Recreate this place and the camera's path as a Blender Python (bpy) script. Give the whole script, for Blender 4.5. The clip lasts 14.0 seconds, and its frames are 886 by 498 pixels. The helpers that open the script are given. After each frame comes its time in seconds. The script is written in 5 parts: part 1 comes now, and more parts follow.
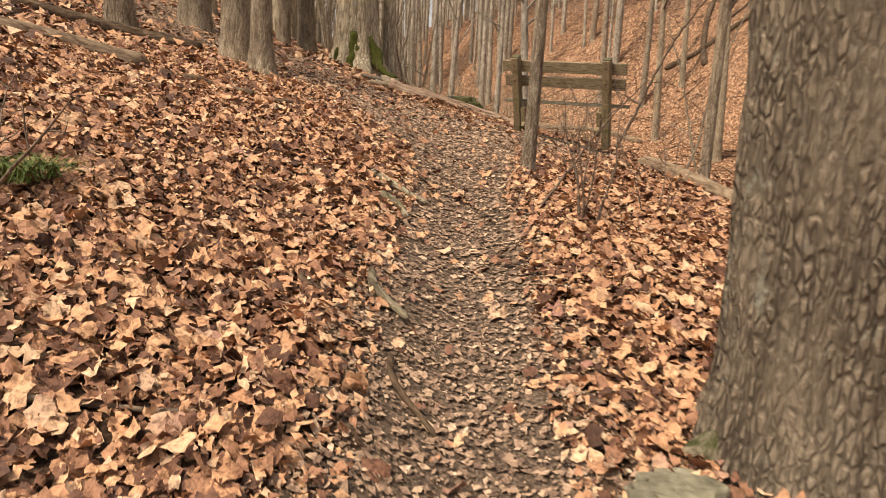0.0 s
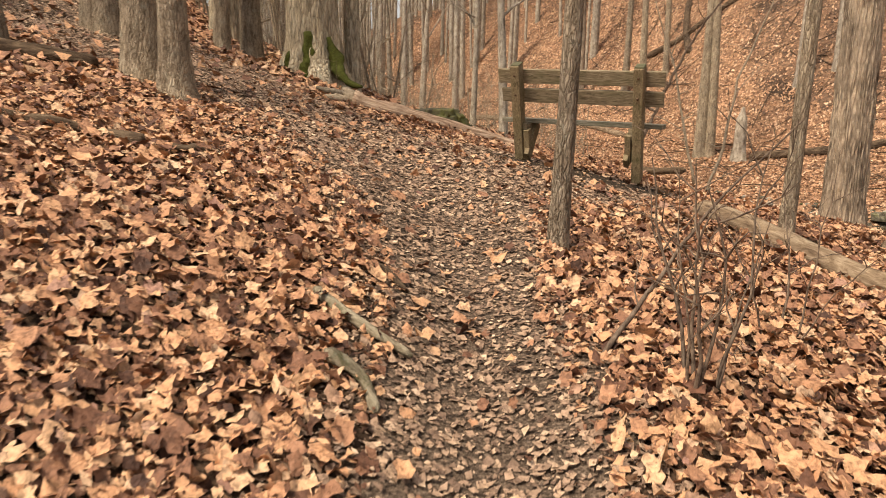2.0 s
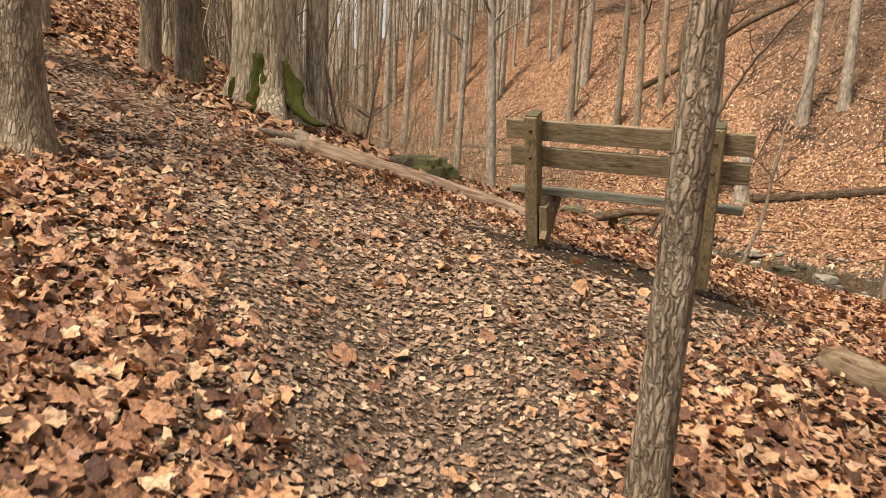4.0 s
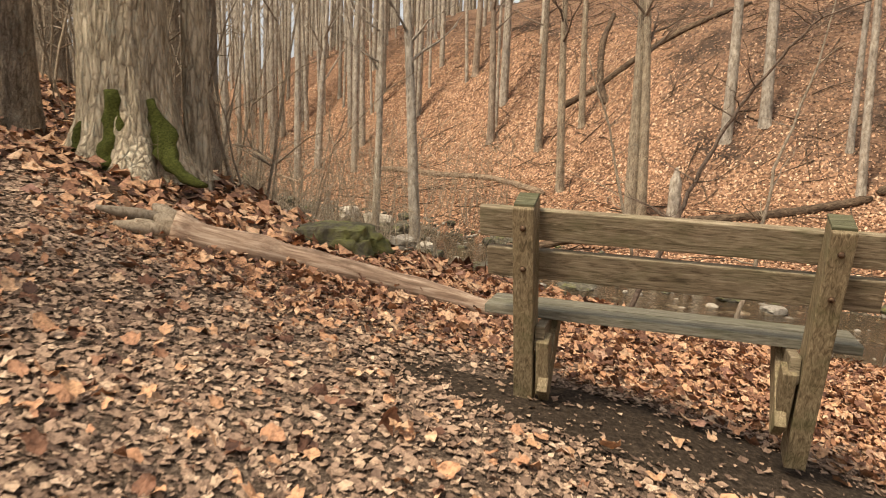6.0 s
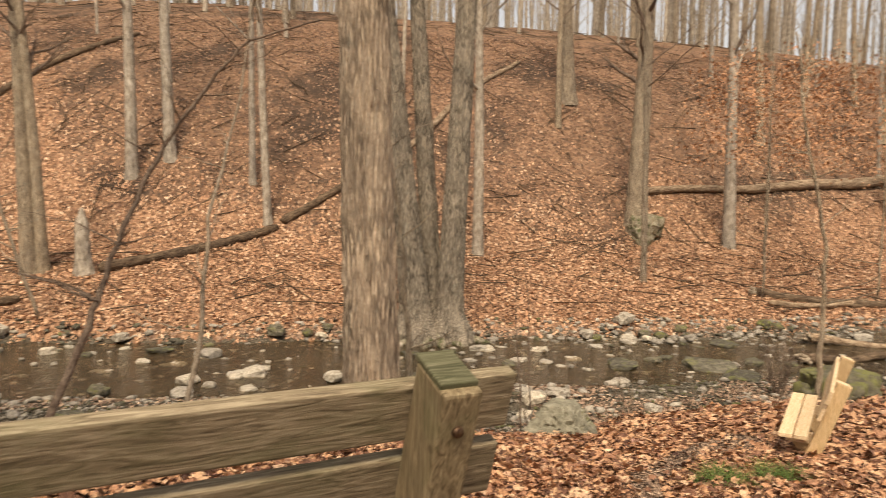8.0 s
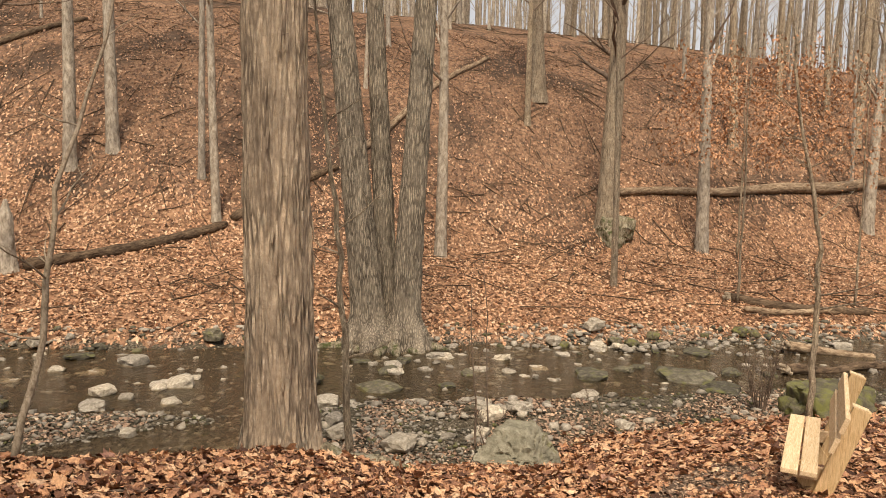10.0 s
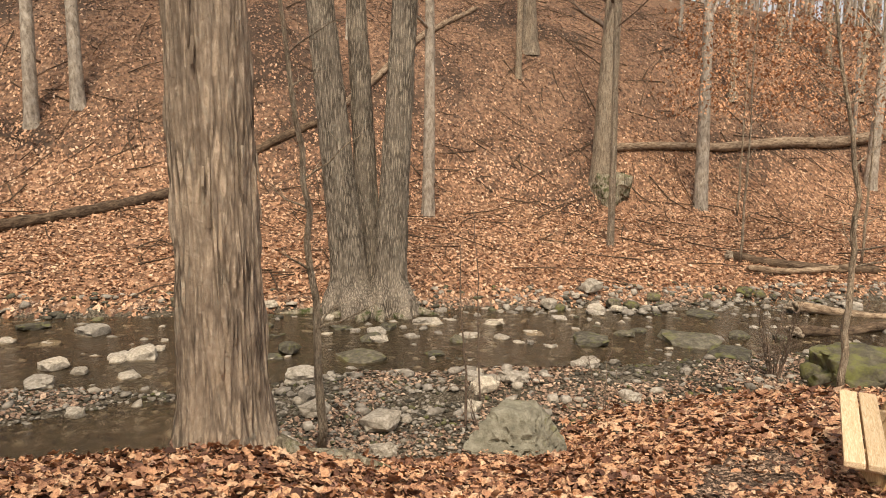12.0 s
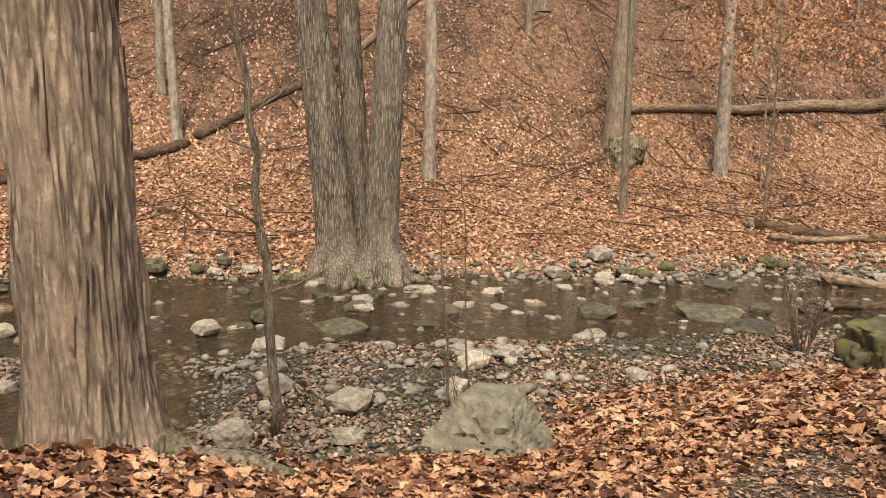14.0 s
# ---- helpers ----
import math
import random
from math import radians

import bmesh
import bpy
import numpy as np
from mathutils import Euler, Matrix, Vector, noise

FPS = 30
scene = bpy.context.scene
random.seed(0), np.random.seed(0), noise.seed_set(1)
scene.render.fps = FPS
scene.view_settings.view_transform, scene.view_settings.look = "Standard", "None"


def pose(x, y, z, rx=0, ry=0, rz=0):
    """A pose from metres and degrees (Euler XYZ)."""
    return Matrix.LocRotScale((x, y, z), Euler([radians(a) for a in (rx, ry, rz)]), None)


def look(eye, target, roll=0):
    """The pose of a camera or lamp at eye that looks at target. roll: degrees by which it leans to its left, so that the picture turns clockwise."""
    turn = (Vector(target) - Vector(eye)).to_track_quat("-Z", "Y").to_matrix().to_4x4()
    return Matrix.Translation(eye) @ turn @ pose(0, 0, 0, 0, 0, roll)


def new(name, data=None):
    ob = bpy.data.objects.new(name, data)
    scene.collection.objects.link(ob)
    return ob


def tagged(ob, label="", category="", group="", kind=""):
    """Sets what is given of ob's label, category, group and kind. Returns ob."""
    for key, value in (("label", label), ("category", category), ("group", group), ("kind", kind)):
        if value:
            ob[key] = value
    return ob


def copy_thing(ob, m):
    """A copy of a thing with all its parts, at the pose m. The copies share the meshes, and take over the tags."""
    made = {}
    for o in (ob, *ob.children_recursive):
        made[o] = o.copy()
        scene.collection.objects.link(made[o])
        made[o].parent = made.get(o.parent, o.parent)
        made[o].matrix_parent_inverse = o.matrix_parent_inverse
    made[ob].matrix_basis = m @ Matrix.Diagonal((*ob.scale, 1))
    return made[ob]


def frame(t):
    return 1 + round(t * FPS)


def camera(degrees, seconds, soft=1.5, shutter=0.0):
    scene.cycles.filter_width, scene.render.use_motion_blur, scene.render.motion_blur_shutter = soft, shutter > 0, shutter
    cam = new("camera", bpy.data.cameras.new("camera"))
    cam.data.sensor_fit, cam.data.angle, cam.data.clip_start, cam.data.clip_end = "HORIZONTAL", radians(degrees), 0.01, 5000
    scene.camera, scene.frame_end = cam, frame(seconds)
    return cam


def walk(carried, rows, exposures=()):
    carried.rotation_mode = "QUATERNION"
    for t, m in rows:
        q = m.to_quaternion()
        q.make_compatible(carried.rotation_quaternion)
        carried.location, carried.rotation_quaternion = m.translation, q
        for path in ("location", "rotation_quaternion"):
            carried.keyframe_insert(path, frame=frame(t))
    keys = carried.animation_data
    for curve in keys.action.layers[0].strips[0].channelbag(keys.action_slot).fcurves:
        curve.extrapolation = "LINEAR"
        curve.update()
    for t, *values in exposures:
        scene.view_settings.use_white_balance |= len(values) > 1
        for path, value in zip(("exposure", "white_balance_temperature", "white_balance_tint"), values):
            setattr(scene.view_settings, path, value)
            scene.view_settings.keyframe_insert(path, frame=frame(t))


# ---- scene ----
cam = camera(62.4, 14.0, soft=0.45, shutter=0.2)
EXPOSURE = 0.56
PATH = [
    (0, (0.491, -0.678, 0.840), (0.394, 1.280, 0.443), 2.2),
    (0.5, (0.388, -0.038, 0.903), (0.182, 1.909, 0.493), 2.3),
    (1, (0.333, 0.590, 0.996), (0.144, 2.540, 0.593), 2.2),
    (1.5, (0.271, 1.195, 1.087), (0.105, 3.146, 0.680), 1.6),
    (2, (0.262, 1.772, 1.179), (0.232, 3.727, 0.757), 0.7),
    (2.5, (0.321, 2.372, 1.265), (0.397, 4.324, 0.835), 1.5),
    (3, (0.282, 2.972, 1.324), (0.364, 4.927, 0.910), 1.9),
    (3.5, (0.261, 3.605, 1.379), (0.303, 5.566, 0.988), 2.5),
    (3.7, (0.240, 3.843, 1.403), (0.263, 5.807, 1.023), 2.6),
    (5.8, (0.114, 6.153, 1.704), (0.301, 8.117, 1.375), 1.5),
    (6, (0.122, 6.352, 1.739), (0.366, 8.312, 1.424), 1.5),
    (6.5, (0.159, 6.876, 1.798), (0.602, 8.807, 1.526), 1.1),
    (7, (0.299, 7.357, 1.826), (1.022, 9.205, 1.573), 1.0),
    (7.5, (0.530, 7.762, 1.854), (1.734, 9.342, 1.627), 0.4),
    (8, (0.803, 8.005, 1.852), (2.350, 9.255, 1.647), 0.3),
    (8.2, (0.965, 8.108, 1.851), (2.587, 9.261, 1.652), 0.5),
    (10.3, (2.449, 8.795, 1.524), (4.030, 10.006, 1.336), 1.5),
    (10.5, (2.575, 8.890, 1.513), (4.137, 10.126, 1.326), 1.6),
    (11, (2.856, 9.124, 1.436), (4.415, 10.359, 1.229), 0.4),
    (11.5, (3.150, 9.269, 1.340), (4.715, 10.488, 1.086), 0.6),
    (12, (3.356, 9.410, 1.298), (4.960, 10.569, 1.006), 0.7),
    (12.5, (3.621, 9.603, 1.240), (5.263, 10.698, 0.919), 0.1),
    (13, (3.992, 9.697, 1.089), (5.610, 10.816, 0.730), 0.9),
    (13.5, (4.345, 9.816, 0.982), (5.961, 10.938, 0.619), 1.0),
    (14, (4.701, 9.869, 0.908), (6.273, 11.050, 0.537), 1.0),
]
walk(cam, [(t, look(eye, target, roll)) for t, eye, target, roll in PATH], exposures=[(0.0, EXPOSURE, 7100, 14), (6.0, EXPOSURE + 0.05, 6850, 11), (7.0, EXPOSURE + 0.03, 6950, 12), (8.0, EXPOSURE - 0.1, 7200, 13), (10.5, EXPOSURE - 0.17, 6900, 13), (14.0, EXPOSURE - 0.13, 6700, 13)])

# ---- world and light: bright hazy overcast with a weak, wide sun ----
SUN_ELEVATION, SUN_AZIMUTH = 58.0, 235.0  # azimuth clockwise from +y
world = bpy.data.worlds.new("world")
scene.world = world
world.use_nodes = True
wn, wl = world.node_tree.nodes, world.node_tree.links
sky = wn.new("ShaderNodeTexSky")
sky.sky_type, sky.sun_disc = "NISHITA", False
sky.sun_elevation, sky.sun_rotation = radians(SUN_ELEVATION), radians(SUN_AZIMUTH)
sky.air_density, sky.dust_density, sky.ozone_density = 1.0, 3.0, 0.6
hsv = wn.new("ShaderNodeHueSaturation")
hsv.inputs["Saturation"].default_value = 0.25
wl.new(sky.outputs[0], hsv.inputs["Color"])
wl.new(hsv.outputs[0], wn["Background"].inputs["Color"])
wn["Background"].inputs["Strength"].default_value = 0.125
sun = new("sun", bpy.data.lights.new("sun", "SUN"))
sun.data.energy, sun.data.angle, sun.data.color = 3.0, radians(14), (1.0, 0.9, 0.74)
az, el = radians(SUN_AZIMUTH), radians(SUN_ELEVATION)
sun.matrix_world = look((math.sin(az) * math.cos(el) * 60, math.cos(az) * math.cos(el) * 60, math.sin(el) * 60), (0, 0, 0))


# ---- materials ----
def material(name, roughness=0.8, metallic=0.0, specular=0.3):
    m = bpy.data.materials.new(name)
    m.use_nodes = True
    b = m.node_tree.nodes["Principled BSDF"]
    b.inputs["Roughness"].default_value = roughness
    b.inputs["Metallic"].default_value = metallic
    b.inputs["Specular IOR Level"].default_value = specular
    return m, m.node_tree.nodes, m.node_tree.links, b


def ramp(nodes, links, source, stops):
    r = nodes.new("ShaderNodeValToRGB")
    while len(r.color_ramp.elements) < len(stops):
        r.color_ramp.elements.new(0.5)
    for e, (p, c) in zip(r.color_ramp.elements, stops):
        e.position, e.color = p, (*c, 1)
    links.new(source, r.inputs[0])
    return r.outputs[0]


def coords(nodes, links, scale=(1, 1, 1), kind="Object"):
    c, mp = nodes.new("ShaderNodeTexCoord"), nodes.new("ShaderNodeMapping")
    mp.inputs["Scale"].default_value = scale
    links.new(c.outputs[kind], mp.inputs[0])
    return mp.outputs[0]


def noisy(nodes, links, vec, scale, detail=6.0, rough=0.6, distortion=0.0):
    n = nodes.new("ShaderNodeTexNoise")
    n.inputs["Scale"].default_value, n.inputs["Detail"].default_value = scale, detail
    n.inputs["Roughness"].default_value, n.inputs["Distortion"].default_value = rough, distortion
    if vec is not None:
        links.new(vec, n.inputs["Vector"])
    return n.outputs[0]


def mixed(nodes, links, a, b, fac, mode="MIX"):
    m = nodes.new("ShaderNodeMix")
    m.data_type, m.blend_type = "RGBA", mode
    for sock, v in ((m.inputs[6], a), (m.inputs[7], b), (m.inputs[0], fac)):
        if isinstance(v, (float, int)):
            sock.default_value = v
        elif isinstance(v, tuple):
            sock.default_value = (*v, 1)
        else:
            links.new(v, sock)
    return m.outputs[2]


def bump(nodes, links, height, b, strength=0.5, distance=0.02):
    n = nodes.new("ShaderNodeBump")
    n.inputs["Strength"].default_value, n.inputs["Distance"].default_value = strength, distance
    links.new(height, n.inputs["Height"])
    links.new(n.outputs[0], b.inputs["Normal"])


def bark_material(name, dark, mid, light, stretch=0.18, scale=22.0, relief=0.02, moss=0.0, lichen=0.0, cell=0.0, tall=0.35):
    m, n, l, b = material(name, 0.9, 0, 0.15)
    v = coords(n, l, (1, 1, stretch))
    fine = noisy(n, l, v, scale, 9, 0.72, 0.5)
    col = ramp(n, l, fine, [(0.36, dark), (0.49, mid), (0.64, light)])
    furrow = n.new("ShaderNodeTexNoise")
    furrow.noise_type = "RIDGED_MULTIFRACTAL"
    furrow.inputs["Scale"].default_value, furrow.inputs["Detail"].default_value = scale * 0.55, 5.0
    l.new(v, furrow.inputs["Vector"])
    crack = ramp(n, l, furrow.outputs[0], [(0.12, (1.12, 1.12, 1.12)), (0.42, (0.95, 0.95, 0.95)), (0.72, (0.42, 0.4, 0.38))])
    col = mixed(n, l, col, crack, 0.5, "MULTIPLY")
    if cell:
        plate = n.new("ShaderNodeTexVoronoi")
        plate.feature = "DISTANCE_TO_EDGE"
        plate.inputs["Scale"].default_value = cell
        warp = mixed(n, l, coords(n, l, (1, 1, tall)), noisy(n, l, coords(n, l, (1, 1, 0.6)), cell * 0.6, 4), 0.035)
        l.new(warp, plate.inputs["Vector"])
        gap = ramp(n, l, plate.outputs["Distance"], [(0.0, (0.3, 0.28, 0.26)), (0.07, (0.72, 0.7, 0.68)), (0.2, (1.06, 1.06, 1.05))])
        col = mixed(n, l, col, gap, 0.6, "MULTIPLY")
        fine = mixed(n, l, fine, ramp(n, l, plate.outputs["Distance"], [(0.0, (0, 0, 0)), (0.25, (1, 1, 1))]), 0.55)
    blotch = noisy(n, l, coords(n, l, (1, 1, 0.6)), 2.3, 4)
    col = mixed(n, l, col, ramp(n, l, blotch, [(0.35, (0.62, 0.6, 0.58)), (0.68, (1.12, 1.08, 1.0))]), 0.8, "MULTIPLY")
    info = n.new("ShaderNodeObjectInfo")
    tint = ramp(n, l, info.outputs["Random"], [(0.0, (0.8, 0.79, 0.78)), (1.0, (1.15, 1.12, 1.06))])
    col = mixed(n, l, col, tint, 1.0, "MULTIPLY")
    if lichen:
        spot = noisy(n, l, coords(n, l, (1, 1, 0.7)), 9.0, 5, 0.7)
        col = mixed(n, l, col, (0.36, 0.38, 0.31), ramp(n, l, spot, [(0.56, (0, 0, 0)), (0.66, (lichen,) * 3)]))
    if moss:
        spot = noisy(n, l, coords(n, l), 5.0, 6, 0.7)
        col = mixed(n, l, col, (0.05, 0.065, 0.014), ramp(n, l, spot, [(0.6 - moss * 0.3, (0, 0, 0)), (0.72 - moss * 0.3, (0.9, 0.9, 0.9))]))
    l.new(col, b.inputs["Base Color"])
    bump(n, l, fine, b, 1.0, relief * 1.6)
    return m


def plate_bark(name, plate, crack, cell, tall, wide, lichen=0.2, smooth=0.35):
    """Bark in upright plates parted by dark cracks, worn smooth in patches."""
    m, n, l, b = material(name, 0.92, 0, 0.12)
    v = coords(n, l, (1, 1, tall))
    jitter = n.new("ShaderNodeTexNoise")
    jitter.inputs["Scale"].default_value, jitter.inputs["Detail"].default_value = 9.0, 4.0
    l.new(v, jitter.inputs["Vector"])
    warped = mixed(n, l, v, jitter.outputs["Color"], 0.05)
    edges = n.new("ShaderNodeTexVoronoi")
    edges.feature = "DISTANCE_TO_EDGE"
    edges.inputs["Scale"].default_value = cell
    l.new(warped, edges.inputs["Vector"])
    cells = n.new("ShaderNodeTexVoronoi")
    cells.inputs["Scale"].default_value = cell
    l.new(warped, cells.inputs["Vector"])
    dark, mid, light = plate
    grain = noisy(n, l, coords(n, l, (1, 1, 0.5)), 34.0, 8, 0.7, 0.4)
    col = ramp(n, l, grain, [(0.32, dark), (0.5, mid), (0.7, light)])
    col = mixed(n, l, col, ramp(n, l, cells.outputs["Color"], [(0.2, (0.86, 0.85, 0.84)), (0.8, (1.1, 1.08, 1.05))]), 0.9, "MULTIPLY")
    worn = noisy(n, l, coords(n, l, (1, 1, 0.45)), 3.2, 4, 0.6)
    depth = ramp(n, l, edges.outputs["Distance"], [(0.0, (1, 1, 1)), (wide * 0.45, (0.75, 0.75, 0.75)), (wide, (0, 0, 0))])
    depth = mixed(n, l, depth, ramp(n, l, worn, [(0.36, (1, 1, 1)), (0.6, (smooth,) * 3)]), 1.0, "MULTIPLY")
    col = mixed(n, l, col, crack, depth)
    col = mixed(n, l, col, ramp(n, l, noisy(n, l, coords(n, l, (1, 1, 0.5)), 1.7, 4), [(0.35, (0.8, 0.78, 0.76)), (0.66, (1.1, 1.08, 1.04))]), 0.9, "MULTIPLY")
    if lichen:
        spot = noisy(n, l, coords(n, l, (1, 1, 0.7)), 8.0, 5, 0.7)
        col = mixed(n, l, col, (0.36, 0.37, 0.3), ramp(n, l, spot, [(0.58, (0, 0, 0)), (0.68, (lichen,) * 3)]))
    l.new(col, b.inputs["Base Color"])
    height = mixed(n, l, grain, (0.0, 0.0, 0.0), depth)
    bump(n, l, height, b, 1.0, 0.03)
    return m


BARK_SHAGGY = plate_bark("bark_shaggy", ((0.36, 0.28, 0.2), (0.52, 0.42, 0.315), (0.68, 0.575, 0.455)), (0.075, 0.055, 0.04), 23, 0.15, 0.27, 0.25, 0.4)
BARK_RIDGED = plate_bark("bark_ridged", ((0.26, 0.218, 0.166), (0.38, 0.325, 0.255), (0.52, 0.455, 0.36)), (0.07, 0.058, 0.044), 24, 0.12, 0.22, 0.3, 0.6)
BARK_GREY = bark_material("bark_grey", (0.19, 0.15, 0.11), (0.4, 0.33, 0.25), (0.6, 0.515, 0.405), 0.2, 20, 0.015, 0, 0.3, 48, 0.25)
BARK_BLOCKY = plate_bark("bark_blocky", ((0.17, 0.14, 0.105), (0.29, 0.24, 0.18), (0.44, 0.375, 0.29)), (0.07, 0.055, 0.04), 42, 0.32, 0.22, 0.45, 0.45)
BARK_PALE = bark_material("bark_pale", (0.187, 0.16, 0.127), (0.374, 0.33, 0.275), (0.55, 0.506, 0.44), 0.4, 10, 0.006)
BARK_DARK = bark_material("bark_dark", (0.12, 0.092, 0.07), (0.27, 0.215, 0.168), (0.43, 0.36, 0.285), 0.15, 24, 0.015)
BARK_MOSSY = bark_material("bark_mossy", (0.077, 0.064, 0.046), (0.243, 0.211, 0.154), (0.435, 0.397, 0.307), 0.15, 22, 0.02, 0.35, 0.4)
BARK_OLD = bark_material("bark_old", (0.25, 0.205, 0.145), (0.5, 0.435, 0.33), (0.66, 0.59, 0.47), 0.2, 20, 0.02, 0, 0.4, 20, 0.2)
MOSS = bark_material("moss", (0.026, 0.031, 0.007), (0.068, 0.078, 0.016), (0.124, 0.14, 0.034), 1.0, 60, 0.01)
TWIG = bark_material("twig", (0.075, 0.054, 0.042), (0.18, 0.135, 0.105), (0.3, 0.24, 0.188), 0.5, 40, 0.002)
TWIG_PALE = bark_material("twig_pale", (0.16, 0.125, 0.09), (0.3, 0.25, 0.19), (0.42, 0.36, 0.29), 0.5, 40, 0.002)
DEADWOOD = bark_material("deadwood", (0.09, 0.06, 0.04), (0.26, 0.19, 0.13), (0.46, 0.37, 0.27), 0.3, 14, 0.012)
LOG_BARE, n_, l_, b_ = material("log_bare", 0.8, 0, 0.2)
v_ = coords(n_, l_, (7, 7, 0.5))
c_ = ramp(n_, l_, noisy(n_, l_, v_, 5.0, 6, 0.62, 0.6), [(0.34, (0.2, 0.125, 0.08)), (0.5, (0.4, 0.27, 0.18)), (0.66, (0.6, 0.46, 0.33))])
c_ = mixed(n_, l_, c_, (0.16, 0.1, 0.065), ramp(n_, l_, noisy(n_, l_, coords(n_, l_, (2, 2, 1)), 3.5, 5, 0.65), [(0.52, (0, 0, 0)), (0.66, (0.75, 0.75, 0.75))]))
l_.new(c_, b_.inputs["Base Color"])
bump(n_, l_, noisy(n_, l_, v_, 9.0, 5), b_, 0.6, 0.008)
DEADWOOD_DARK = bark_material("deadwood_dark", (0.035, 0.024, 0.016), (0.1, 0.07, 0.048), (0.2, 0.15, 0.105), 0.3, 16, 0.015)


def wood_material(name, dark, mid, light, green=0.0, rough=0.75, upright=False):
    m, n, l, b = material(name, rough, 0, 0.25)
    v = coords(n, l, (9, 9, 0.9) if upright else (0.9, 9, 9))
    grain = noisy(n, l, v, 7.0, 6, 0.6, 1.6)
    fine = noisy(n, l, coords(n, l, (60, 60, 1.5) if upright else (1.5, 60, 60)), 4.0, 4, 0.6)
    col = ramp(n, l, grain, [(0.32, dark), (0.5, mid), (0.68, light)])
    col = mixed(n, l, col, ramp(n, l, fine, [(0.3, (0.75, 0.75, 0.75)), (0.7, (1.1, 1.1, 1.1))]), 0.8, "MULTIPLY")
    wear = noisy(n, l, coords(n, l, (1, 2, 2)), 3.5, 5, 0.65)
    if green:
        col = mixed(n, l, col, (0.075, 0.085, 0.028), ramp(n, l, wear, [(0.5, (0, 0, 0)), (0.72, (green,) * 3)]))
    knot = n.new("ShaderNodeTexVoronoi")
    knot.inputs["Scale"].default_value = 2.2
    l.new(coords(n, l, (1, 2.2, 2.2)), knot.inputs["Vector"])
    col = mixed(n, l, col, dark, ramp(n, l, knot.outputs["Distance"], [(0.035, (0.85, 0.85, 0.85)), (0.07, (0, 0, 0))]))
    info = n.new("ShaderNodeObjectInfo")
    col = mixed(n, l, col, ramp(n, l, info.outputs["Random"], [(0, (0.88, 0.88, 0.88)), (1, (1.1, 1.1, 1.1))]), 1.0, "MULTIPLY")
    l.new(col, b.inputs["Base Color"])
    bump(n, l, grain, b, 0.5, 0.004)
    return m


WOOD_WEATHERED = wood_material("wood_weathered", (0.085, 0.062, 0.036), (0.22, 0.17, 0.105), (0.36, 0.295, 0.195), 0.45)
WOOD_SEAT = wood_material("wood_seat", (0.085, 0.075, 0.05), (0.165, 0.15, 0.108), (0.265, 0.245, 0.18), 0.35)
WOOD_MOSS = wood_material("wood_moss", (0.05, 0.05, 0.022), (0.11, 0.105, 0.055), (0.19, 0.175, 0.105), 0.6)
WOOD_NEW = wood_material("wood_new", (0.52, 0.36, 0.19), (0.68, 0.5, 0.3), (0.8, 0.63, 0.42))
WOOD_NEW_POST = wood_material("wood_new_post", (0.4, 0.26, 0.12), (0.56, 0.39, 0.2), (0.68, 0.5, 0.29), upright=True)
WOOD_POST = wood_material("wood_post", (0.1, 0.07, 0.036), (0.22, 0.165, 0.092), (0.36, 0.285, 0.17), 0.5, upright=True)
BOLT, n_, l_, b_ = material("rusty_bolt", 0.55, 0.8)
l_.new(ramp(n_, l_, noisy(n_, l_, coords(n_, l_), 90.0), [(0.35, (0.05, 0.025, 0.015)), (0.65, (0.2, 0.13, 0.08))]), b_.inputs["Base Color"])


def leaf_material(name, stops, rough=0.62, translucency=0.25):
    m, n, l, b = material(name, rough, 0, 0.3)
    g = n.new("ShaderNodeNewGeometry")
    col = ramp(n, l, g.outputs["Random Per Island"], stops)
    v = coords(n, l)
    col = mixed(n, l, col, ramp(n, l, noisy(n, l, v, 38.0, 5), [(0.36, (0.42, 0.38, 0.35)), (0.5, (0.95, 0.93, 0.9)), (0.66, (1.2, 1.18, 1.14))]), 0.85, "MULTIPLY")
    l.new(col, b.inputs["Base Color"])
    bump(n, l, noisy(n, l, v, 60.0, 4), b, 0.9, 0.012)
    return m


LEAF = leaf_material("dry_leaf", [(0.0, (0.07, 0.033, 0.021)), (0.16, (0.18, 0.084, 0.05)), (0.34, (0.33, 0.168, 0.098)), (0.55, (0.56, 0.3, 0.165)), (0.78, (0.6, 0.35, 0.195)), (0.95, (0.69, 0.47, 0.3)), (1.0, (0.3, 0.15, 0.115))])
LEAF_FAR = leaf_material("dry_leaf_far", [(0.0, (0.08, 0.042, 0.026)), (0.25, (0.3, 0.155, 0.086)), (0.6, (0.56, 0.315, 0.18)), (0.88, (0.67, 0.425, 0.26)), (1.0, (0.76, 0.55, 0.38))])
# darker than LEAF_FAR, for the slope's upper part
LEAF_UPPER = leaf_material("upper_leaf", [(0.0, (0.06, 0.036, 0.024)), (0.35, (0.18, 0.1, 0.06)), (0.7, (0.27, 0.152, 0.09)), (0.94, (0.36, 0.218, 0.134)), (1.0, (0.5, 0.35, 0.235))])
LEAF_TRODDEN = leaf_material("trodden_leaf", [(0.0, (0.15, 0.096, 0.068)), (0.45, (0.34, 0.228, 0.158)), (0.8, (0.43, 0.295, 0.2)), (0.94, (0.57, 0.41, 0.28)), (1.0, (0.68, 0.5, 0.36))], 0.75)
LEAF_BEECH = leaf_material("beech_leaf", [(0.0, (0.34, 0.16, 0.075)), (0.5, (0.52, 0.26, 0.13)), (1.0, (0.66, 0.38, 0.21))])
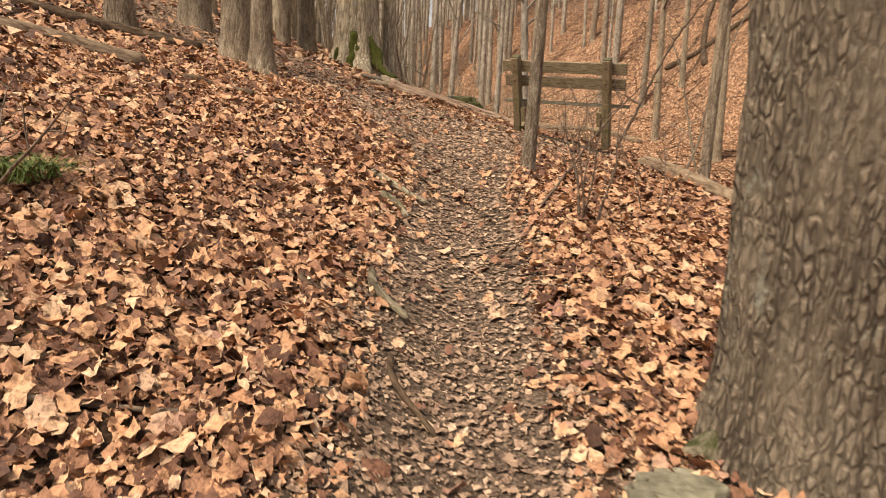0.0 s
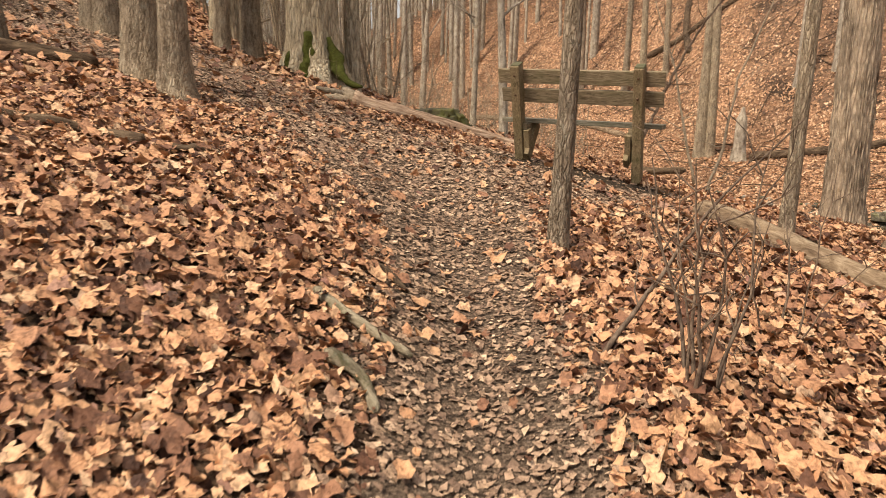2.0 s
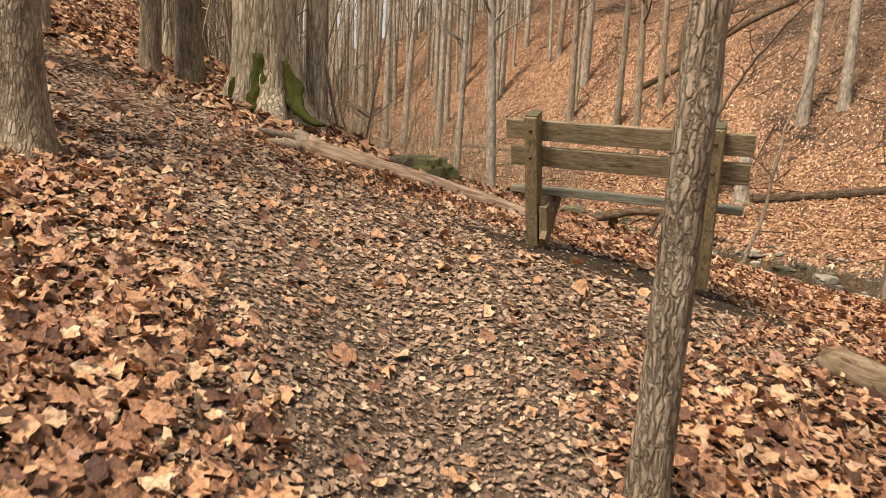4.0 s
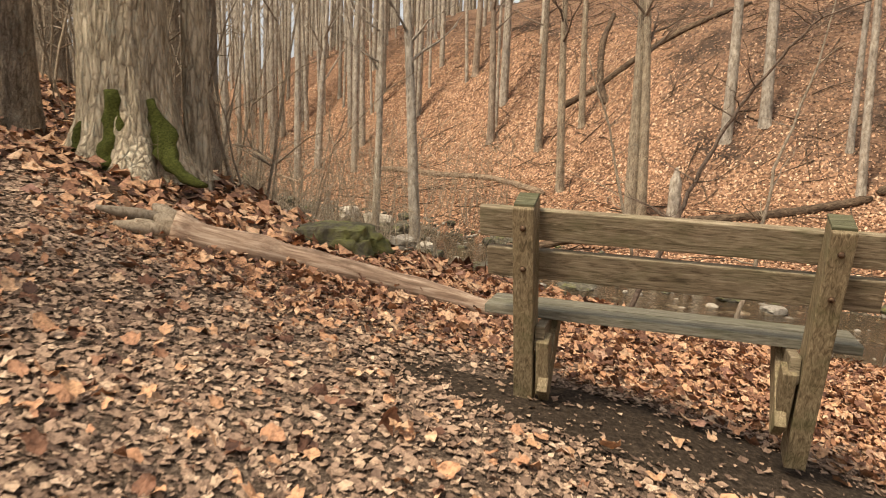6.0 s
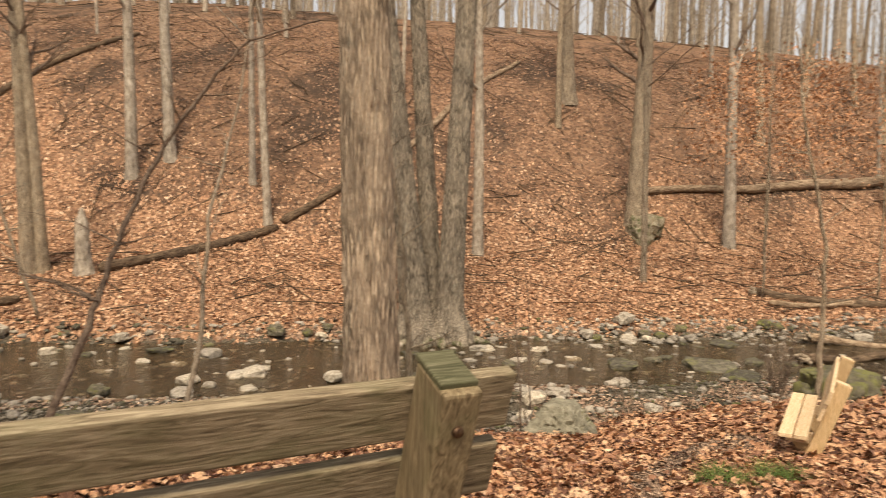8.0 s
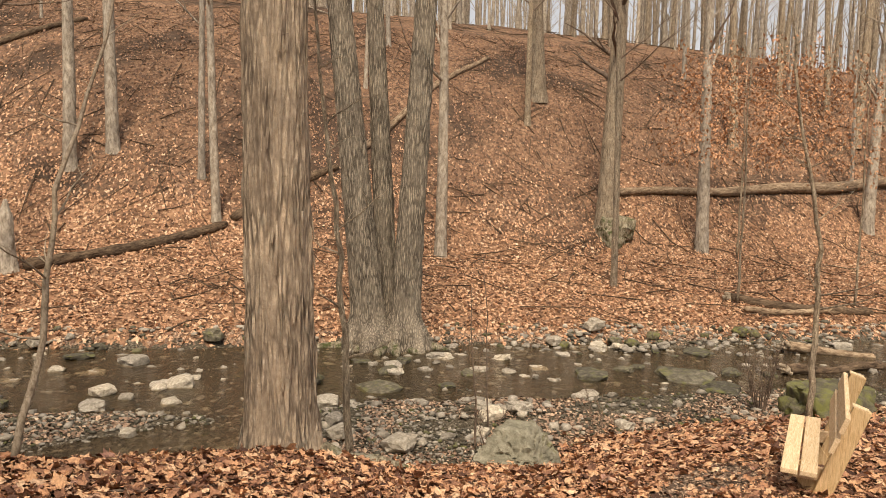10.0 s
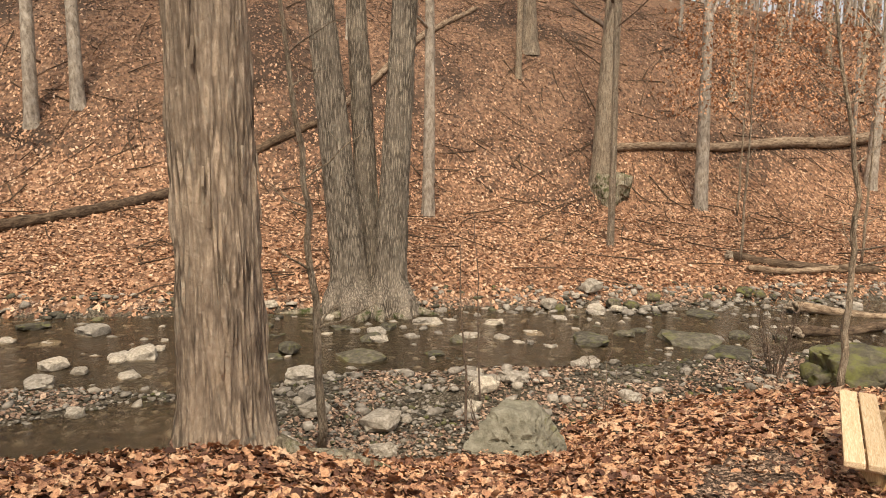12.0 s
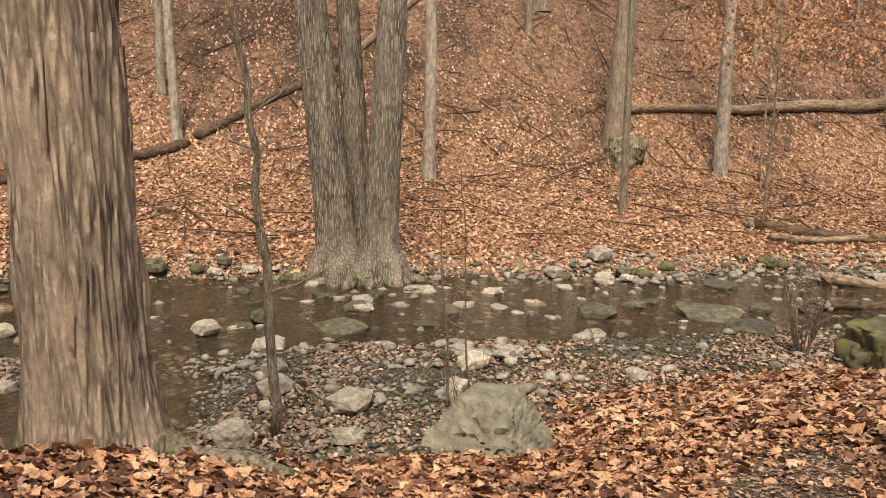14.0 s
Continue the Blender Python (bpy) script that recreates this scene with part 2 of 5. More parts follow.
GRASS = leaf_material("grass_blade", [(0.0, (0.05, 0.085, 0.015)), (0.6, (0.1, 0.16, 0.03)), (1.0, (0.2, 0.24, 0.07))])


def soil_material(name, stops, scale, leafy=0.0, patches=True):
    m, n, l, b = material(name, 0.95, 0, 0.12)
    v = coords(n, l)
    small = noisy(n, l, v, scale, 9, 0.7)
    col = ramp(n, l, small, stops)
    if leafy:
        cell = n.new("ShaderNodeTexVoronoi")
        cell.inputs["Scale"].default_value = 9.0
        warp = mixed(n, l, v, noisy(n, l, v, 14.0, 4), 0.05)
        l.new(warp, cell.inputs["Vector"])
        leaf = ramp(n, l, cell.outputs["Color"], [(0.1, (0.13, 0.07, 0.042)), (0.45, (0.3, 0.165, 0.096)), (0.8, (0.45, 0.265, 0.155)), (1.0, (0.56, 0.37, 0.23))])
        col = mixed(n, l, col, leaf, ramp(n, l, noisy(n, l, v, 5.0, 6, 0.7), [(0.36, (0, 0, 0)), (0.5, (leafy,) * 3)]))
    if leafy and patches:
        bare = noisy(n, l, v, 0.22, 5, 0.65)
        col = mixed(n, l, col, (0.055, 0.04, 0.03), ramp(n, l, bare, [(0.5, (0, 0, 0)), (0.62, (0.85, 0.85, 0.85))]))
    big = noisy(n, l, v, 0.5, 4)
    col = mixed(n, l, col, ramp(n, l, big, [(0.35, (0.72, 0.7, 0.68)), (0.65, (1.08, 1.08, 1.08))]), 0.8, "MULTIPLY")
    l.new(col, b.inputs["Base Color"])
    bump(n, l, small, b, 0.9, 0.03)
    return m


SOIL = soil_material("forest_soil", [(0.34, (0.028, 0.018, 0.012)), (0.5, (0.09, 0.056, 0.036)), (0.68, (0.2, 0.128, 0.082))], 30)
SOIL_FAR = soil_material("hillside_litter", [(0.34, (0.032, 0.023, 0.018)), (0.5, (0.085, 0.06, 0.044)), (0.68, (0.2, 0.138, 0.1))], 17, 0.6)
SOIL_SLOPE = soil_material("lower_slope_litter", [(0.34, (0.04, 0.025, 0.017)), (0.5, (0.11, 0.066, 0.042)), (0.68, (0.3, 0.185, 0.115))], 9, 0.85, False)
SOIL_TRAIL = soil_material("trail_earth", [(0.36, (0.06, 0.042, 0.03)), (0.5, (0.16, 0.115, 0.083)), (0.64, (0.34, 0.25, 0.18))], 55)
# darker earth, for the patch beneath the bench
SOIL_DARK = soil_material("dark_earth", [(0.34, (0.022, 0.016, 0.011)), (0.5, (0.06, 0.044, 0.03)), (0.68, (0.13, 0.095, 0.067))], 40)
SOIL_BED = soil_material("creek_gravel", [(0.36, (0.022, 0.018, 0.012)), (0.5, (0.085, 0.068, 0.046)), (0.64, (0.26, 0.225, 0.17))], 22)


def stone_material(name, dark, mid, light, moss=0.0):
    m, n, l, b = material(name, 0.8, 0, 0.3)
    v = coords(n, l)
    s1 = noisy(n, l, v, 6.0, 9, 0.7)
    col = ramp(n, l, s1, [(0.3, dark), (0.5, mid), (0.7, light)])
    info = n.new("ShaderNodeObjectInfo")
    g = n.new("ShaderNodeNewGeometry")
    for r in (info.outputs["Random"], g.outputs["Random Per Island"]):
        col = mixed(n, l, col, ramp(n, l, r, [(0, (0.55, 0.54, 0.53)), (0.6, (0.95, 0.94, 0.92)), (1, (1.25, 1.22, 1.15))]), 0.75, "MULTIPLY")
    if moss:
        sp = noisy(n, l, v, 3.5, 6, 0.7)
        col = mixed(n, l, col, (0.16, 0.16, 0.045), ramp(n, l, sp, [(0.6 - moss * 0.25, (0, 0, 0)), (0.76 - moss * 0.25, (0.88,) * 3)]))
    l.new(col, b.inputs["Base Color"])
    bump(n, l, noisy(n, l, v, 18.0, 8, 0.7), b, 0.9, 0.03)
    return m


STONE = stone_material("creek_stone", (0.17, 0.145, 0.11), (0.42, 0.375, 0.305), (0.68, 0.62, 0.53))
STONE_DARK = stone_material("dark_stone", (0.035, 0.031, 0.022), (0.1, 0.09, 0.066), (0.22, 0.2, 0.155), 0.35)
STONE_MOSSY = stone_material("mossy_stone", (0.06, 0.052, 0.034), (0.13, 0.115, 0.075), (0.23, 0.205, 0.145), 0.6)
STONE_LICHEN = stone_material("lichen_stone", (0.1, 0.094, 0.066), (0.27, 0.25, 0.18), (0.46, 0.435, 0.335), 0.25)

WATER, n_, l_, b_ = material("creek_water", 0.04, 0, 0.5)
b_.inputs["Transmission Weight"].default_value = 1.0
b_.inputs["IOR"].default_value = 1.33
b_.inputs["Base Color"].default_value = (0.36, 0.28, 0.18, 1)
rip = noisy(n_, l_, coords(n_, l_, (1, 1, 1)), 4.5, 6, 0.66, 1.0)
bump(n_, l_, rip, b_, 0.8, 0.06)


# ---- geometry helpers ----
def part(name, bm, mat, parent=None, label="", smooth=True):
    """Links a bmesh as one mesh object under parent."""
    me = bpy.data.meshes.new(name)
    bm.to_mesh(me)
    bm.free()
    if smooth:
        me.shade_smooth()
    me.materials.append(mat)
    ob = new(name, me)
    ob.parent = parent
    if label:
        ob["label"] = label
    return ob


def thing(name, m, label, category, group="", kind=""):
    e = new(name)
    e.empty_display_size = 0.2
    e.matrix_basis = m if isinstance(m, Matrix) else Matrix.Translation(m)
    return tagged(e, label, category, group, kind)


def array_mesh(name, verts, faces, mat, smooth=False):
    """One mesh from numpy arrays of vertices (n, 3) and faces (m, k)."""
    me = bpy.data.meshes.new(name)
    k = faces.shape[1]
    me.vertices.add(len(verts))
    me.vertices.foreach_set("co", verts.astype(np.float32).ravel())
    me.loops.add(faces.size)
    me.loops.foreach_set("vertex_index", faces.astype(np.int32).ravel())
    me.polygons.add(len(faces))
    me.polygons.foreach_set("loop_start", np.arange(0, faces.size, k, dtype=np.int32))
    me.update(calc_edges=True)
    me.validate()
    if smooth:
        me.shade_smooth()
    me.materials.append(mat)
    return new(name, me)


def box(bm, size, m=None, bevel=0.006, wear=0.0, cuts=0):
    """A bevelled box, centred, added to bm."""
    made = bmesh.ops.create_cube(bm, size=1.0)["verts"]
    bmesh.ops.scale(bm, vec=size, verts=made)
    edges = {e for v in made for e in v.link_edges}
    if cuts:
        long = [e for e in edges if abs((e.verts[0].co - e.verts[1].co).x) > 0.5 * size[0]]
        bmesh.ops.subdivide_edges(bm, edges=long, cuts=cuts, use_grid_fill=True)
        bm.verts.ensure_lookup_table()
        made = list({v for v in bm.verts if v.is_valid and (v in made or abs(v.co.y) <= size[1] and abs(v.co.z) <= size[2])})
        edges = {e for v in made for e in v.link_edges}
    if bevel:
        sharp = [e for e in edges if e.is_valid and len(e.link_faces) == 2 and e.calc_face_angle(0) > 0.5]
        r = bmesh.ops.bevel(bm, geom=sharp, offset=bevel, segments=2, profile=0.6, affect="EDGES")
        made = list({v for v in made if v.is_valid} | set(r["verts"]))
    if wear:
        for v in made:
            v.co += noise.noise_vector(v.co * 6.0) * wear
    if m is not None:
        bmesh.ops.transform(bm, matrix=m, verts=made)
    return made


def tube(bm, pts, radii, sides=8, rough=0.0, freq=3.0, seed=0.0, cap=True):
    """A tapering tube through pts."""
    rings, pts = [], [Vector(p) for p in pts]
    side = None
    for i, (p, r) in enumerate(zip(pts, radii)):
        d = (pts[min(i + 1, len(pts) - 1)] - pts[max(i - 1, 0)]).normalized()
        if side is None:
            side = d.orthogonal().normalized()
        side = (side - d * side.dot(d)).normalized()
        up = d.cross(side)
        ring = []
        for k in range(sides):
            a = 2 * math.pi * k / sides
            o = side * math.cos(a) + up * math.sin(a)
            rr = r
            if rough:
                rr *= 1 + rough * noise.noise((p + o * r) * freq + Vector((seed, seed, seed)))
            ring.append(bm.verts.new(p + o * rr))
        rings.append(ring)
    for a, b in zip(rings, rings[1:]):
        for k in range(sides):
            bm.faces.new((a[k], a[(k + 1) % sides], b[(k + 1) % sides], b[k]))
    if cap:
        bm.faces.new(list(reversed(rings[0])))
        bm.faces.new(rings[-1])


def crooked(a, b, n, wob, rng, sag=0.0):
    """n + 1 points from a to b that wander by wob."""
    a, b = Vector(a), Vector(b)
    out, off = [], Vector()
    for i in range(n + 1):
        t = i / n
        out.append(a.lerp(b, t) + off * math.sin(math.pi * t) + Vector((0, 0, -sag * math.sin(math.pi * t))))
        off += Vector((rng.uniform(-1, 1), rng.uniform(-1, 1), rng.uniform(-1, 1))) * wob
    return out


# ---- the lie of the land ----
def step(a, b, x):
    t = np.clip((x - a) / (b - a), 0, 1)
    return t * t * (3 - 2 * t)


def soft_clamp(v, lo, hi, k):
    return np.where(v < lo, lo - k * np.tanh((lo - v) / k), np.where(v > hi, hi + k * np.tanh((v - hi) / k), v))


def creek_bend(u):
    w = np.maximum(0, -u - 6)
    return 24.2 + np.where(u > -18, 0.022 * w * w, 3.17 + 0.3 * (-u - 18))


def creek_place(x, y):
    """Along the creek, downstream, and across it, from its middle to the far bank."""
    u, v = 0.78 * x - 0.62 * y, 0.62 * x + 0.78 * y
    return u, v - creek_bend(u)


def bank_shift(u):
    """How far the near bank's edge lies back from the water, growing upstream."""
    return 3.6 * step(-3.0, 3.0, -u) + 4.0 * step(4.2, 8.5, -u)


def water_level(u):
    return -2.75 - 0.028 * np.clip(u, -60, 40)


TRAIL = ((0.6, -6), (0.47, 1.63), (0.41, 2.64), (0.38, 3.74), (0.34, 5.39), (0.18, 7.13), (-0.32, 8.73), (-1.09, 9.72), (-1.95, 10.15), (-3.17, 10.91), (-6, 12.5), (-10, 16))
SPUR = ((0.18, 7.13), (0.78, 8.46), (2.72, 8.99), (4.46, 9.44), (6.5, 10.4), (9.3, 10.8))


def line_gap(x, y, line):
    """Distance from a line on the plan."""
    best = np.full(np.broadcast(x, y).shape, 1e9)
    for (ax, ay), (bx, by) in zip(line, line[1:]):
        dx, dy = bx - ax, by - ay
        t = np.clip(((x - ax) * dx + (y - ay) * dy) / (dx * dx + dy * dy), 0, 1)
        best = np.minimum(best, np.hypot(x - ax - t * dx, y - ay - t * dy))
    return best


FAR_D = (2.4, 10, 11.5, 15.5, 19.5, 26.7, 34, 45, 90)
FAR_Z = (0.2, 1.5, 2.1, 5.0, 8.2, 11.3, 13.2, 13.6, 14)


def land(x, y):
    x, y = np.asarray(x, float), np.asarray(y, float)
    u, d = creek_place(x, y)
    w = water_level(u)
    X, Y = soft_clamp(x, -9, 14, 4), soft_clamp(y, -4, 19, 3)
    near = -0.608 - 0.0422 * X + 0.1974 * Y + 0.0027 * X * X - 0.0179 * X * Y - 0.0073 * Y * Y
    near = near + 0.14 * np.maximum(0, -x - 0.6) * (1 - 0.9 * step(5, 8, y)) - 0.05 * np.maximum(0, -x - 9)
    near = near - 0.12 * np.exp(-((line_gap(x, y, TRAIL) / 0.45) ** 2)) * (1 - step(8, 9.5, y)) + 0.1 * np.exp(-(((x - 2.6) / 0.9) ** 2) - ((y - 7.9) / 1.0) ** 2)
    near = near + 0.08 * np.exp(-(((x - 1.5) / 1.0) ** 2) - ((y - 9.5) / 0.7) ** 2)
    near = np.maximum(near, w + 0.35)
    near = near + (0.03 * np.sin(1.9 * x + 0.7 * y) * np.sin(1.3 * y - 0.5 * x)) * step(-0.4, 0.4, trail_gap(x, y) - 0.5)
    flat = w + 0.11 + 0.065 * np.sin(x * 1.7 + 0.8 * np.sin(1.3 * y)) * np.cos(y * 1.4 + 0.5 * x) + 0.03 * np.sin(4.1 * x) * np.sin(3.7 * y)
    near = near - 0.1 * np.exp(-(((x - 9.3) / 2.2) ** 2) - ((y - 12.9) / 2.0) ** 2)
    z = near + (flat - near) * step(-6.3, -5.0, d + bank_shift(u))
    bed = w - 0.1 + 0.1 * np.exp(-(((u - 9) / 5.0) ** 2) - ((d - 1.7) / 0.9) ** 2) + 0.08 * np.sin(2.1 * u + 1.3 * np.sin(1.7 * d)) * np.sin(2.6 * d + 0.8 * u)
    z = z + (bed - z) * step(-3.3, -2.4, d)
    z = z - 0.7 * np.exp(-(((x - 7.3) / 2.2) ** 2) - ((y - 18.0) / 1.35) ** 2)
    z = z + 0.1 * np.exp(-(((x - 13.0) / 2.2) ** 2) - ((y - 10.3) / 1.8) ** 2) * (1 - step(-6.3, -5.0, d + bank_shift(u)))
    z = z + 0.15 * np.exp(-(((x - 6.75) / 0.95) ** 2) - ((y - 13.5) / 0.8) ** 2)
    size = 0.6 + 0.6 * np.exp(-(((u + 8) / np.where(u < -8, 62, 85)) ** 4))
    far = sum(np.interp(d + k, FAR_D, FAR_Z) for k in (-1.2, -0.6, 0, 0.6, 1.2)) / 5
    far = w + np.where(far < 1.5, far, 1.5 + (far - 1.5) * size)
    far = far + 0.12 * np.sin(0.9 * x + 0.4 * y) * np.sin(0.7 * y) * step(3, 8, d)
    return z + (far - z) * step(1.7, 2.7, d)


def ground(x, y):
    return float(land(x, y))


def trail_gap(x, y):
    """Metres from the middle of the trodden earth, measured so that 0.42 is its edge."""
    a = line_gap(x, y, TRAIL) / (1 + 1.5 * step(5.5, 8.5, y))
    wear = np.hypot((x - 0.6) / 2.0, (y - 9.0) / 1.45) * 0.42
    wear = np.minimum(wear, np.hypot((x - 9.3) / 1.0, (y - 10.6) / 0.45) * 0.5)
    return np.minimum(np.minimum(a, line_gap(x, y, SPUR) * 2.2 + 0.12), wear)


def spaced(lo, hi, fine, reach, grow):
    mid = list(np.arange(lo, hi, fine))
    a, s = [lo], fine
    while a[-1] > -reach:
        s *= grow
        a.append(a[-1] - s)
    b, s = [mid[-1]], fine
    while b[-1] < reach:
        s *= grow
        b.append(b[-1] + s)
    return np.array(a[:0:-1] + mid + b[1:])


gx, gy = spaced(-7, 21, 0.13, 420, 1.06), spaced(-2, 25, 0.13, 420, 1.06)
GX, GY = np.meshgrid(gx, gy)
GZ = land(GX, GY)
nx, ny = len(gx), len(gy)
idx = np.arange(nx * ny).reshape(ny, nx)
quads = np.stack([idx[:-1, :-1], idx[:-1, 1:], idx[1:, 1:], idx[1:, :-1]], -1).reshape(-1, 4)
ground_ob = array_mesh("ground", np.stack([GX, GY, GZ], -1).reshape(-1, 3), quads, SOIL, True)
for m_ in (SOIL_TRAIL, SOIL_BED, SOIL_FAR, SOIL_SLOPE, SOIL_DARK):
    ground_ob.data.materials.append(m_)
cx, cy = (GX[:-1, :-1] + GX[1:, 1:]) / 2, (GY[:-1, :-1] + GY[1:, 1:]) / 2
cu, cd = creek_place(cx, cy)
ragged = 0.12 * np.sin(5.1 * cx + 1.3 * cy) * np.sin(4.3 * cy) + 0.08 * np.sin(11 * cx - 7 * cy)
which = np.zeros(cx.shape, np.int32)
which[trail_gap(cx, cy) + ragged < 0.5] = 1
# darker earth in an ellipse set along the bench
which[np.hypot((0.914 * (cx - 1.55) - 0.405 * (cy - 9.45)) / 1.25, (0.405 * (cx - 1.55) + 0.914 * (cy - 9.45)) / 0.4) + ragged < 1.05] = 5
which[(cd + 2 * ragged + bank_shift(cu) > -5.4) & (cd < 2.35)] = 2
which[(cd + 2 * ragged >= 2.35)] = 3
which[(cd + 2 * ragged >= 2.35) & (cd + 2.5 * np.sin(0.5 * cx) * np.sin(0.37 * cy) < 12.5 + 8 * step(6, 20, -cu))] = 4
which[(cd < -9) & (np.hypot(cx, cy - 8) > 16)] = 3
ground_ob.data.polygons.foreach_set("material_index", which.ravel())
tagged(ground_ob, "forest floor of leaf litter, trodden trail and creek gravel", "ground", kind="structure")

# the creek's surface
uu, dd = np.meshgrid(np.arange(-60, 46, 0.5), np.arange(-13.0, 3.01, 0.4))
vv = creek_bend(uu) + dd
wx, wy = (0.78 * uu + 0.62 * vv) / 0.9928, (-0.62 * uu + 0.78 * vv) / 0.9928
wi = np.arange(uu.size).reshape(uu.shape)
water = array_mesh("water", np.stack([wx, wy, water_level(uu)], -1).reshape(-1, 3), np.stack([wi[:-1, :-1], wi[:-1, 1:], wi[1:, 1:], wi[1:, :-1]], -1).reshape(-1, 4), WATER, True)
water.visible_shadow = False
tagged(water, "shallow clear brown creek water over a stony bed", "water", kind="structure")

# ---- leaf litter ----
rs = np.random.RandomState(4)


def leaf_shape(lobes):
    """Outline of a lobed leaf about its middle, stalk at -y."""
    if lobes is None:
        ang = np.radians([-90, 5, 80, 175])
        rad = np.array([0.5, 0.45, 0.52, 0.43])
    elif lobes:
        ang = np.radians([-90, -62, -25, -2, 28, 58, 90, 122, 152, 182, 205, 242])
        rad = np.array([0.4, 0.4, 0.5, 0.41, 0.56, 0.43, 0.6, 0.43, 0.56, 0.41, 0.5, 0.4])
    else:
        ang = np.radians([-90, -20, 55, 125, 200])
        rad = np.array([0.5, 0.42, 0.46, 0.46, 0.42])
    return np.stack([np.cos(ang) * rad, np.sin(ang) * rad], -1)


def scatter_leaves(name, x, y, size, lobes, mat, label, lift=0.03, tilt=0.5, curl=1.0):
    n = len(x)
    shape = leaf_shape(lobes)
    k = len(shape)
    flat = np.concatenate([np.zeros((1, 2)), shape])
    v = np.repeat(flat[None], n, 0) * (1 + 0.11 * rs.randn(n, k + 1, 1)) * size[:, None, None]
    v[:, :, 0] *= rs.uniform(0.55, 1.0, (n, 1))
    c1, c2 = rs.randn(n, 1) * curl, rs.randn(n, 1) * curl
    h = (c1 * v[:, :, 0] ** 2 + c2 * v[:, :, 1] ** 2) * 5.5 + 0.085 * size[:, None] * rs.randn(n, k + 1) * curl
    p = np.concatenate([v, h[:, :, None]], -1)
    a, b, c = rs.uniform(0, 6.283, n), rs.randn(n) * tilt, rs.randn(n) * tilt
    ca, sa, cb, sb, cc, sc = np.cos(a), np.sin(a), np.cos(b), np.sin(b), np.cos(c), np.sin(c)
    y1, z1 = p[:, :, 1] * cb[:, None] - p[:, :, 2] * sb[:, None], p[:, :, 1] * sb[:, None] + p[:, :, 2] * cb[:, None]
    x2, z2 = p[:, :, 0] * cc[:, None] + z1 * sc[:, None], -p[:, :, 0] * sc[:, None] + z1 * cc[:, None]
    x3, y3 = x2 * ca[:, None] - y1 * sa[:, None], x2 * sa[:, None] + y1 * ca[:, None]
    e = 0.05
    z0 = land(x, y)
    sx, sy = (land(x + e, y) - z0) / e, (land(x, y + e) - z0) / e
    z3 = z2 + x3 * sx[:, None] + y3 * sy[:, None]
    verts = np.stack([x[:, None] + x3, y[:, None] + y3, (z0 + np.abs(rs.randn(n)) * lift + 0.008)[:, None] + z3], -1).reshape(-1, 3)
    ring = np.arange(1, k + 1)
    tri = np.stack([np.zeros(k, int), ring, np.roll(ring, -1)], -1) if lobes is not None else np.array([(1, 2, 3), (1, 3, 4)])
    faces = (tri[None] + (np.arange(n) * (k + 1))[:, None, None]).reshape(-1, 3)
    ob = array_mesh(name, verts, faces, mat, bool(lobes))
    return tagged(ob, label, "leaves", kind="stuff")


def sprinkle(x0, x1, y0, y1, density):
    n = int((x1 - x0) * (y1 - y0) * density)
    return rs.uniform(x0, x1, n), rs.uniform(y0, y1, n)


WALK = ((0.5, -0.7), (0.3, 3), (0.13, 6.4), (0.3, 7.4), (0.8, 8.0), (2.5, 8.85), (4.7, 9.9), (6.4, 12.4))

def BENCH_PATCH(x, y):
    """Under 1 on the dark bare earth beneath the bench."""
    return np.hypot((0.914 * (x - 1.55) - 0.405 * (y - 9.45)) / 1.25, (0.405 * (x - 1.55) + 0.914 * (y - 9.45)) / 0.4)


LOGS = (((-1.25, 11.4), (1.28, 11.5)), ((2.34, 7.98), (3.75, 5.3)))


def clear(x, y):
    """True off the fallen logs."""
    return np.minimum(line_gap(x, y, LOGS[0]), line_gap(x, y, LOGS[1])) > 0.13


x, y = sprinkle(-7, 11.2, -5, 17.2, 720)
g = trail_gap(x, y) + 0.05 * rs.randn(len(x))
keep = clear(x, y) & (line_gap(x, y, WALK) < 3.8) & (rs.rand(len(x)) < 0.035 + 0.04 * step(7.5, 9, y) + (0.965 - 0.04 * step(7.5, 9, y)) * step(0.36, 0.78, g)) & (rs.rand(len(x)) < 0.06 + 0.94 * step(0.8, 1.25, BENCH_PATCH(x, y))) & (creek_place(x, y)[1] < -5.3 - bank_shift(creek_place(x, y)[0]) + 0.25 * rs.randn(len(x)))
x, y = x[keep], y[keep]
scatter_leaves("leaf_litter", x, y, 0.04 + 0.075 * rs.rand(len(x)) ** 1.3, True, LEAF, "curled dry orange-brown maple leaves covering the forest floor", 0.03, 0.4)
x, y = sprinkle(-5, 11.5, -2, 16, 560)
keep = clear(x, y) & (line_gap(x, y, WALK) < 4.4) & (trail_gap(x, y) > 0.36) & (BENCH_PATCH(x, y) > 1.1) & (creek_place(x, y)[1] < -5.6 - bank_shift(creek_place(x, y)[0]))
x, y = x[keep], y[keep]
scatter_leaves("leaf_fragments", x, y, 0.02 + 0.045 * rs.rand(len(x)), None, LEAF, "small broken dry leaf pieces between the whole leaves", 0.03, 0.5, 1.3)
x, y = sprinkle(-12, 19, -4, 25, 210)
u, d = creek_place(x, y)
keep = (line_gap(x, y, WALK) >= 3.6) & (d < -5.1 - bank_shift(u) + 0.3 * rs.randn(len(x))) & (rs.rand(len(x)) < 0.12 + 0.88 * step(0.38, 0.75, trail_gap(x, y)))
x, y = x[keep], y[keep]
scatter_leaves("leaf_litter", x, y, rs.uniform(0.07, 0.16, len(x)), None, LEAF, "dry orange-brown leaves on the bank above the creek", 0.03, 0.4)
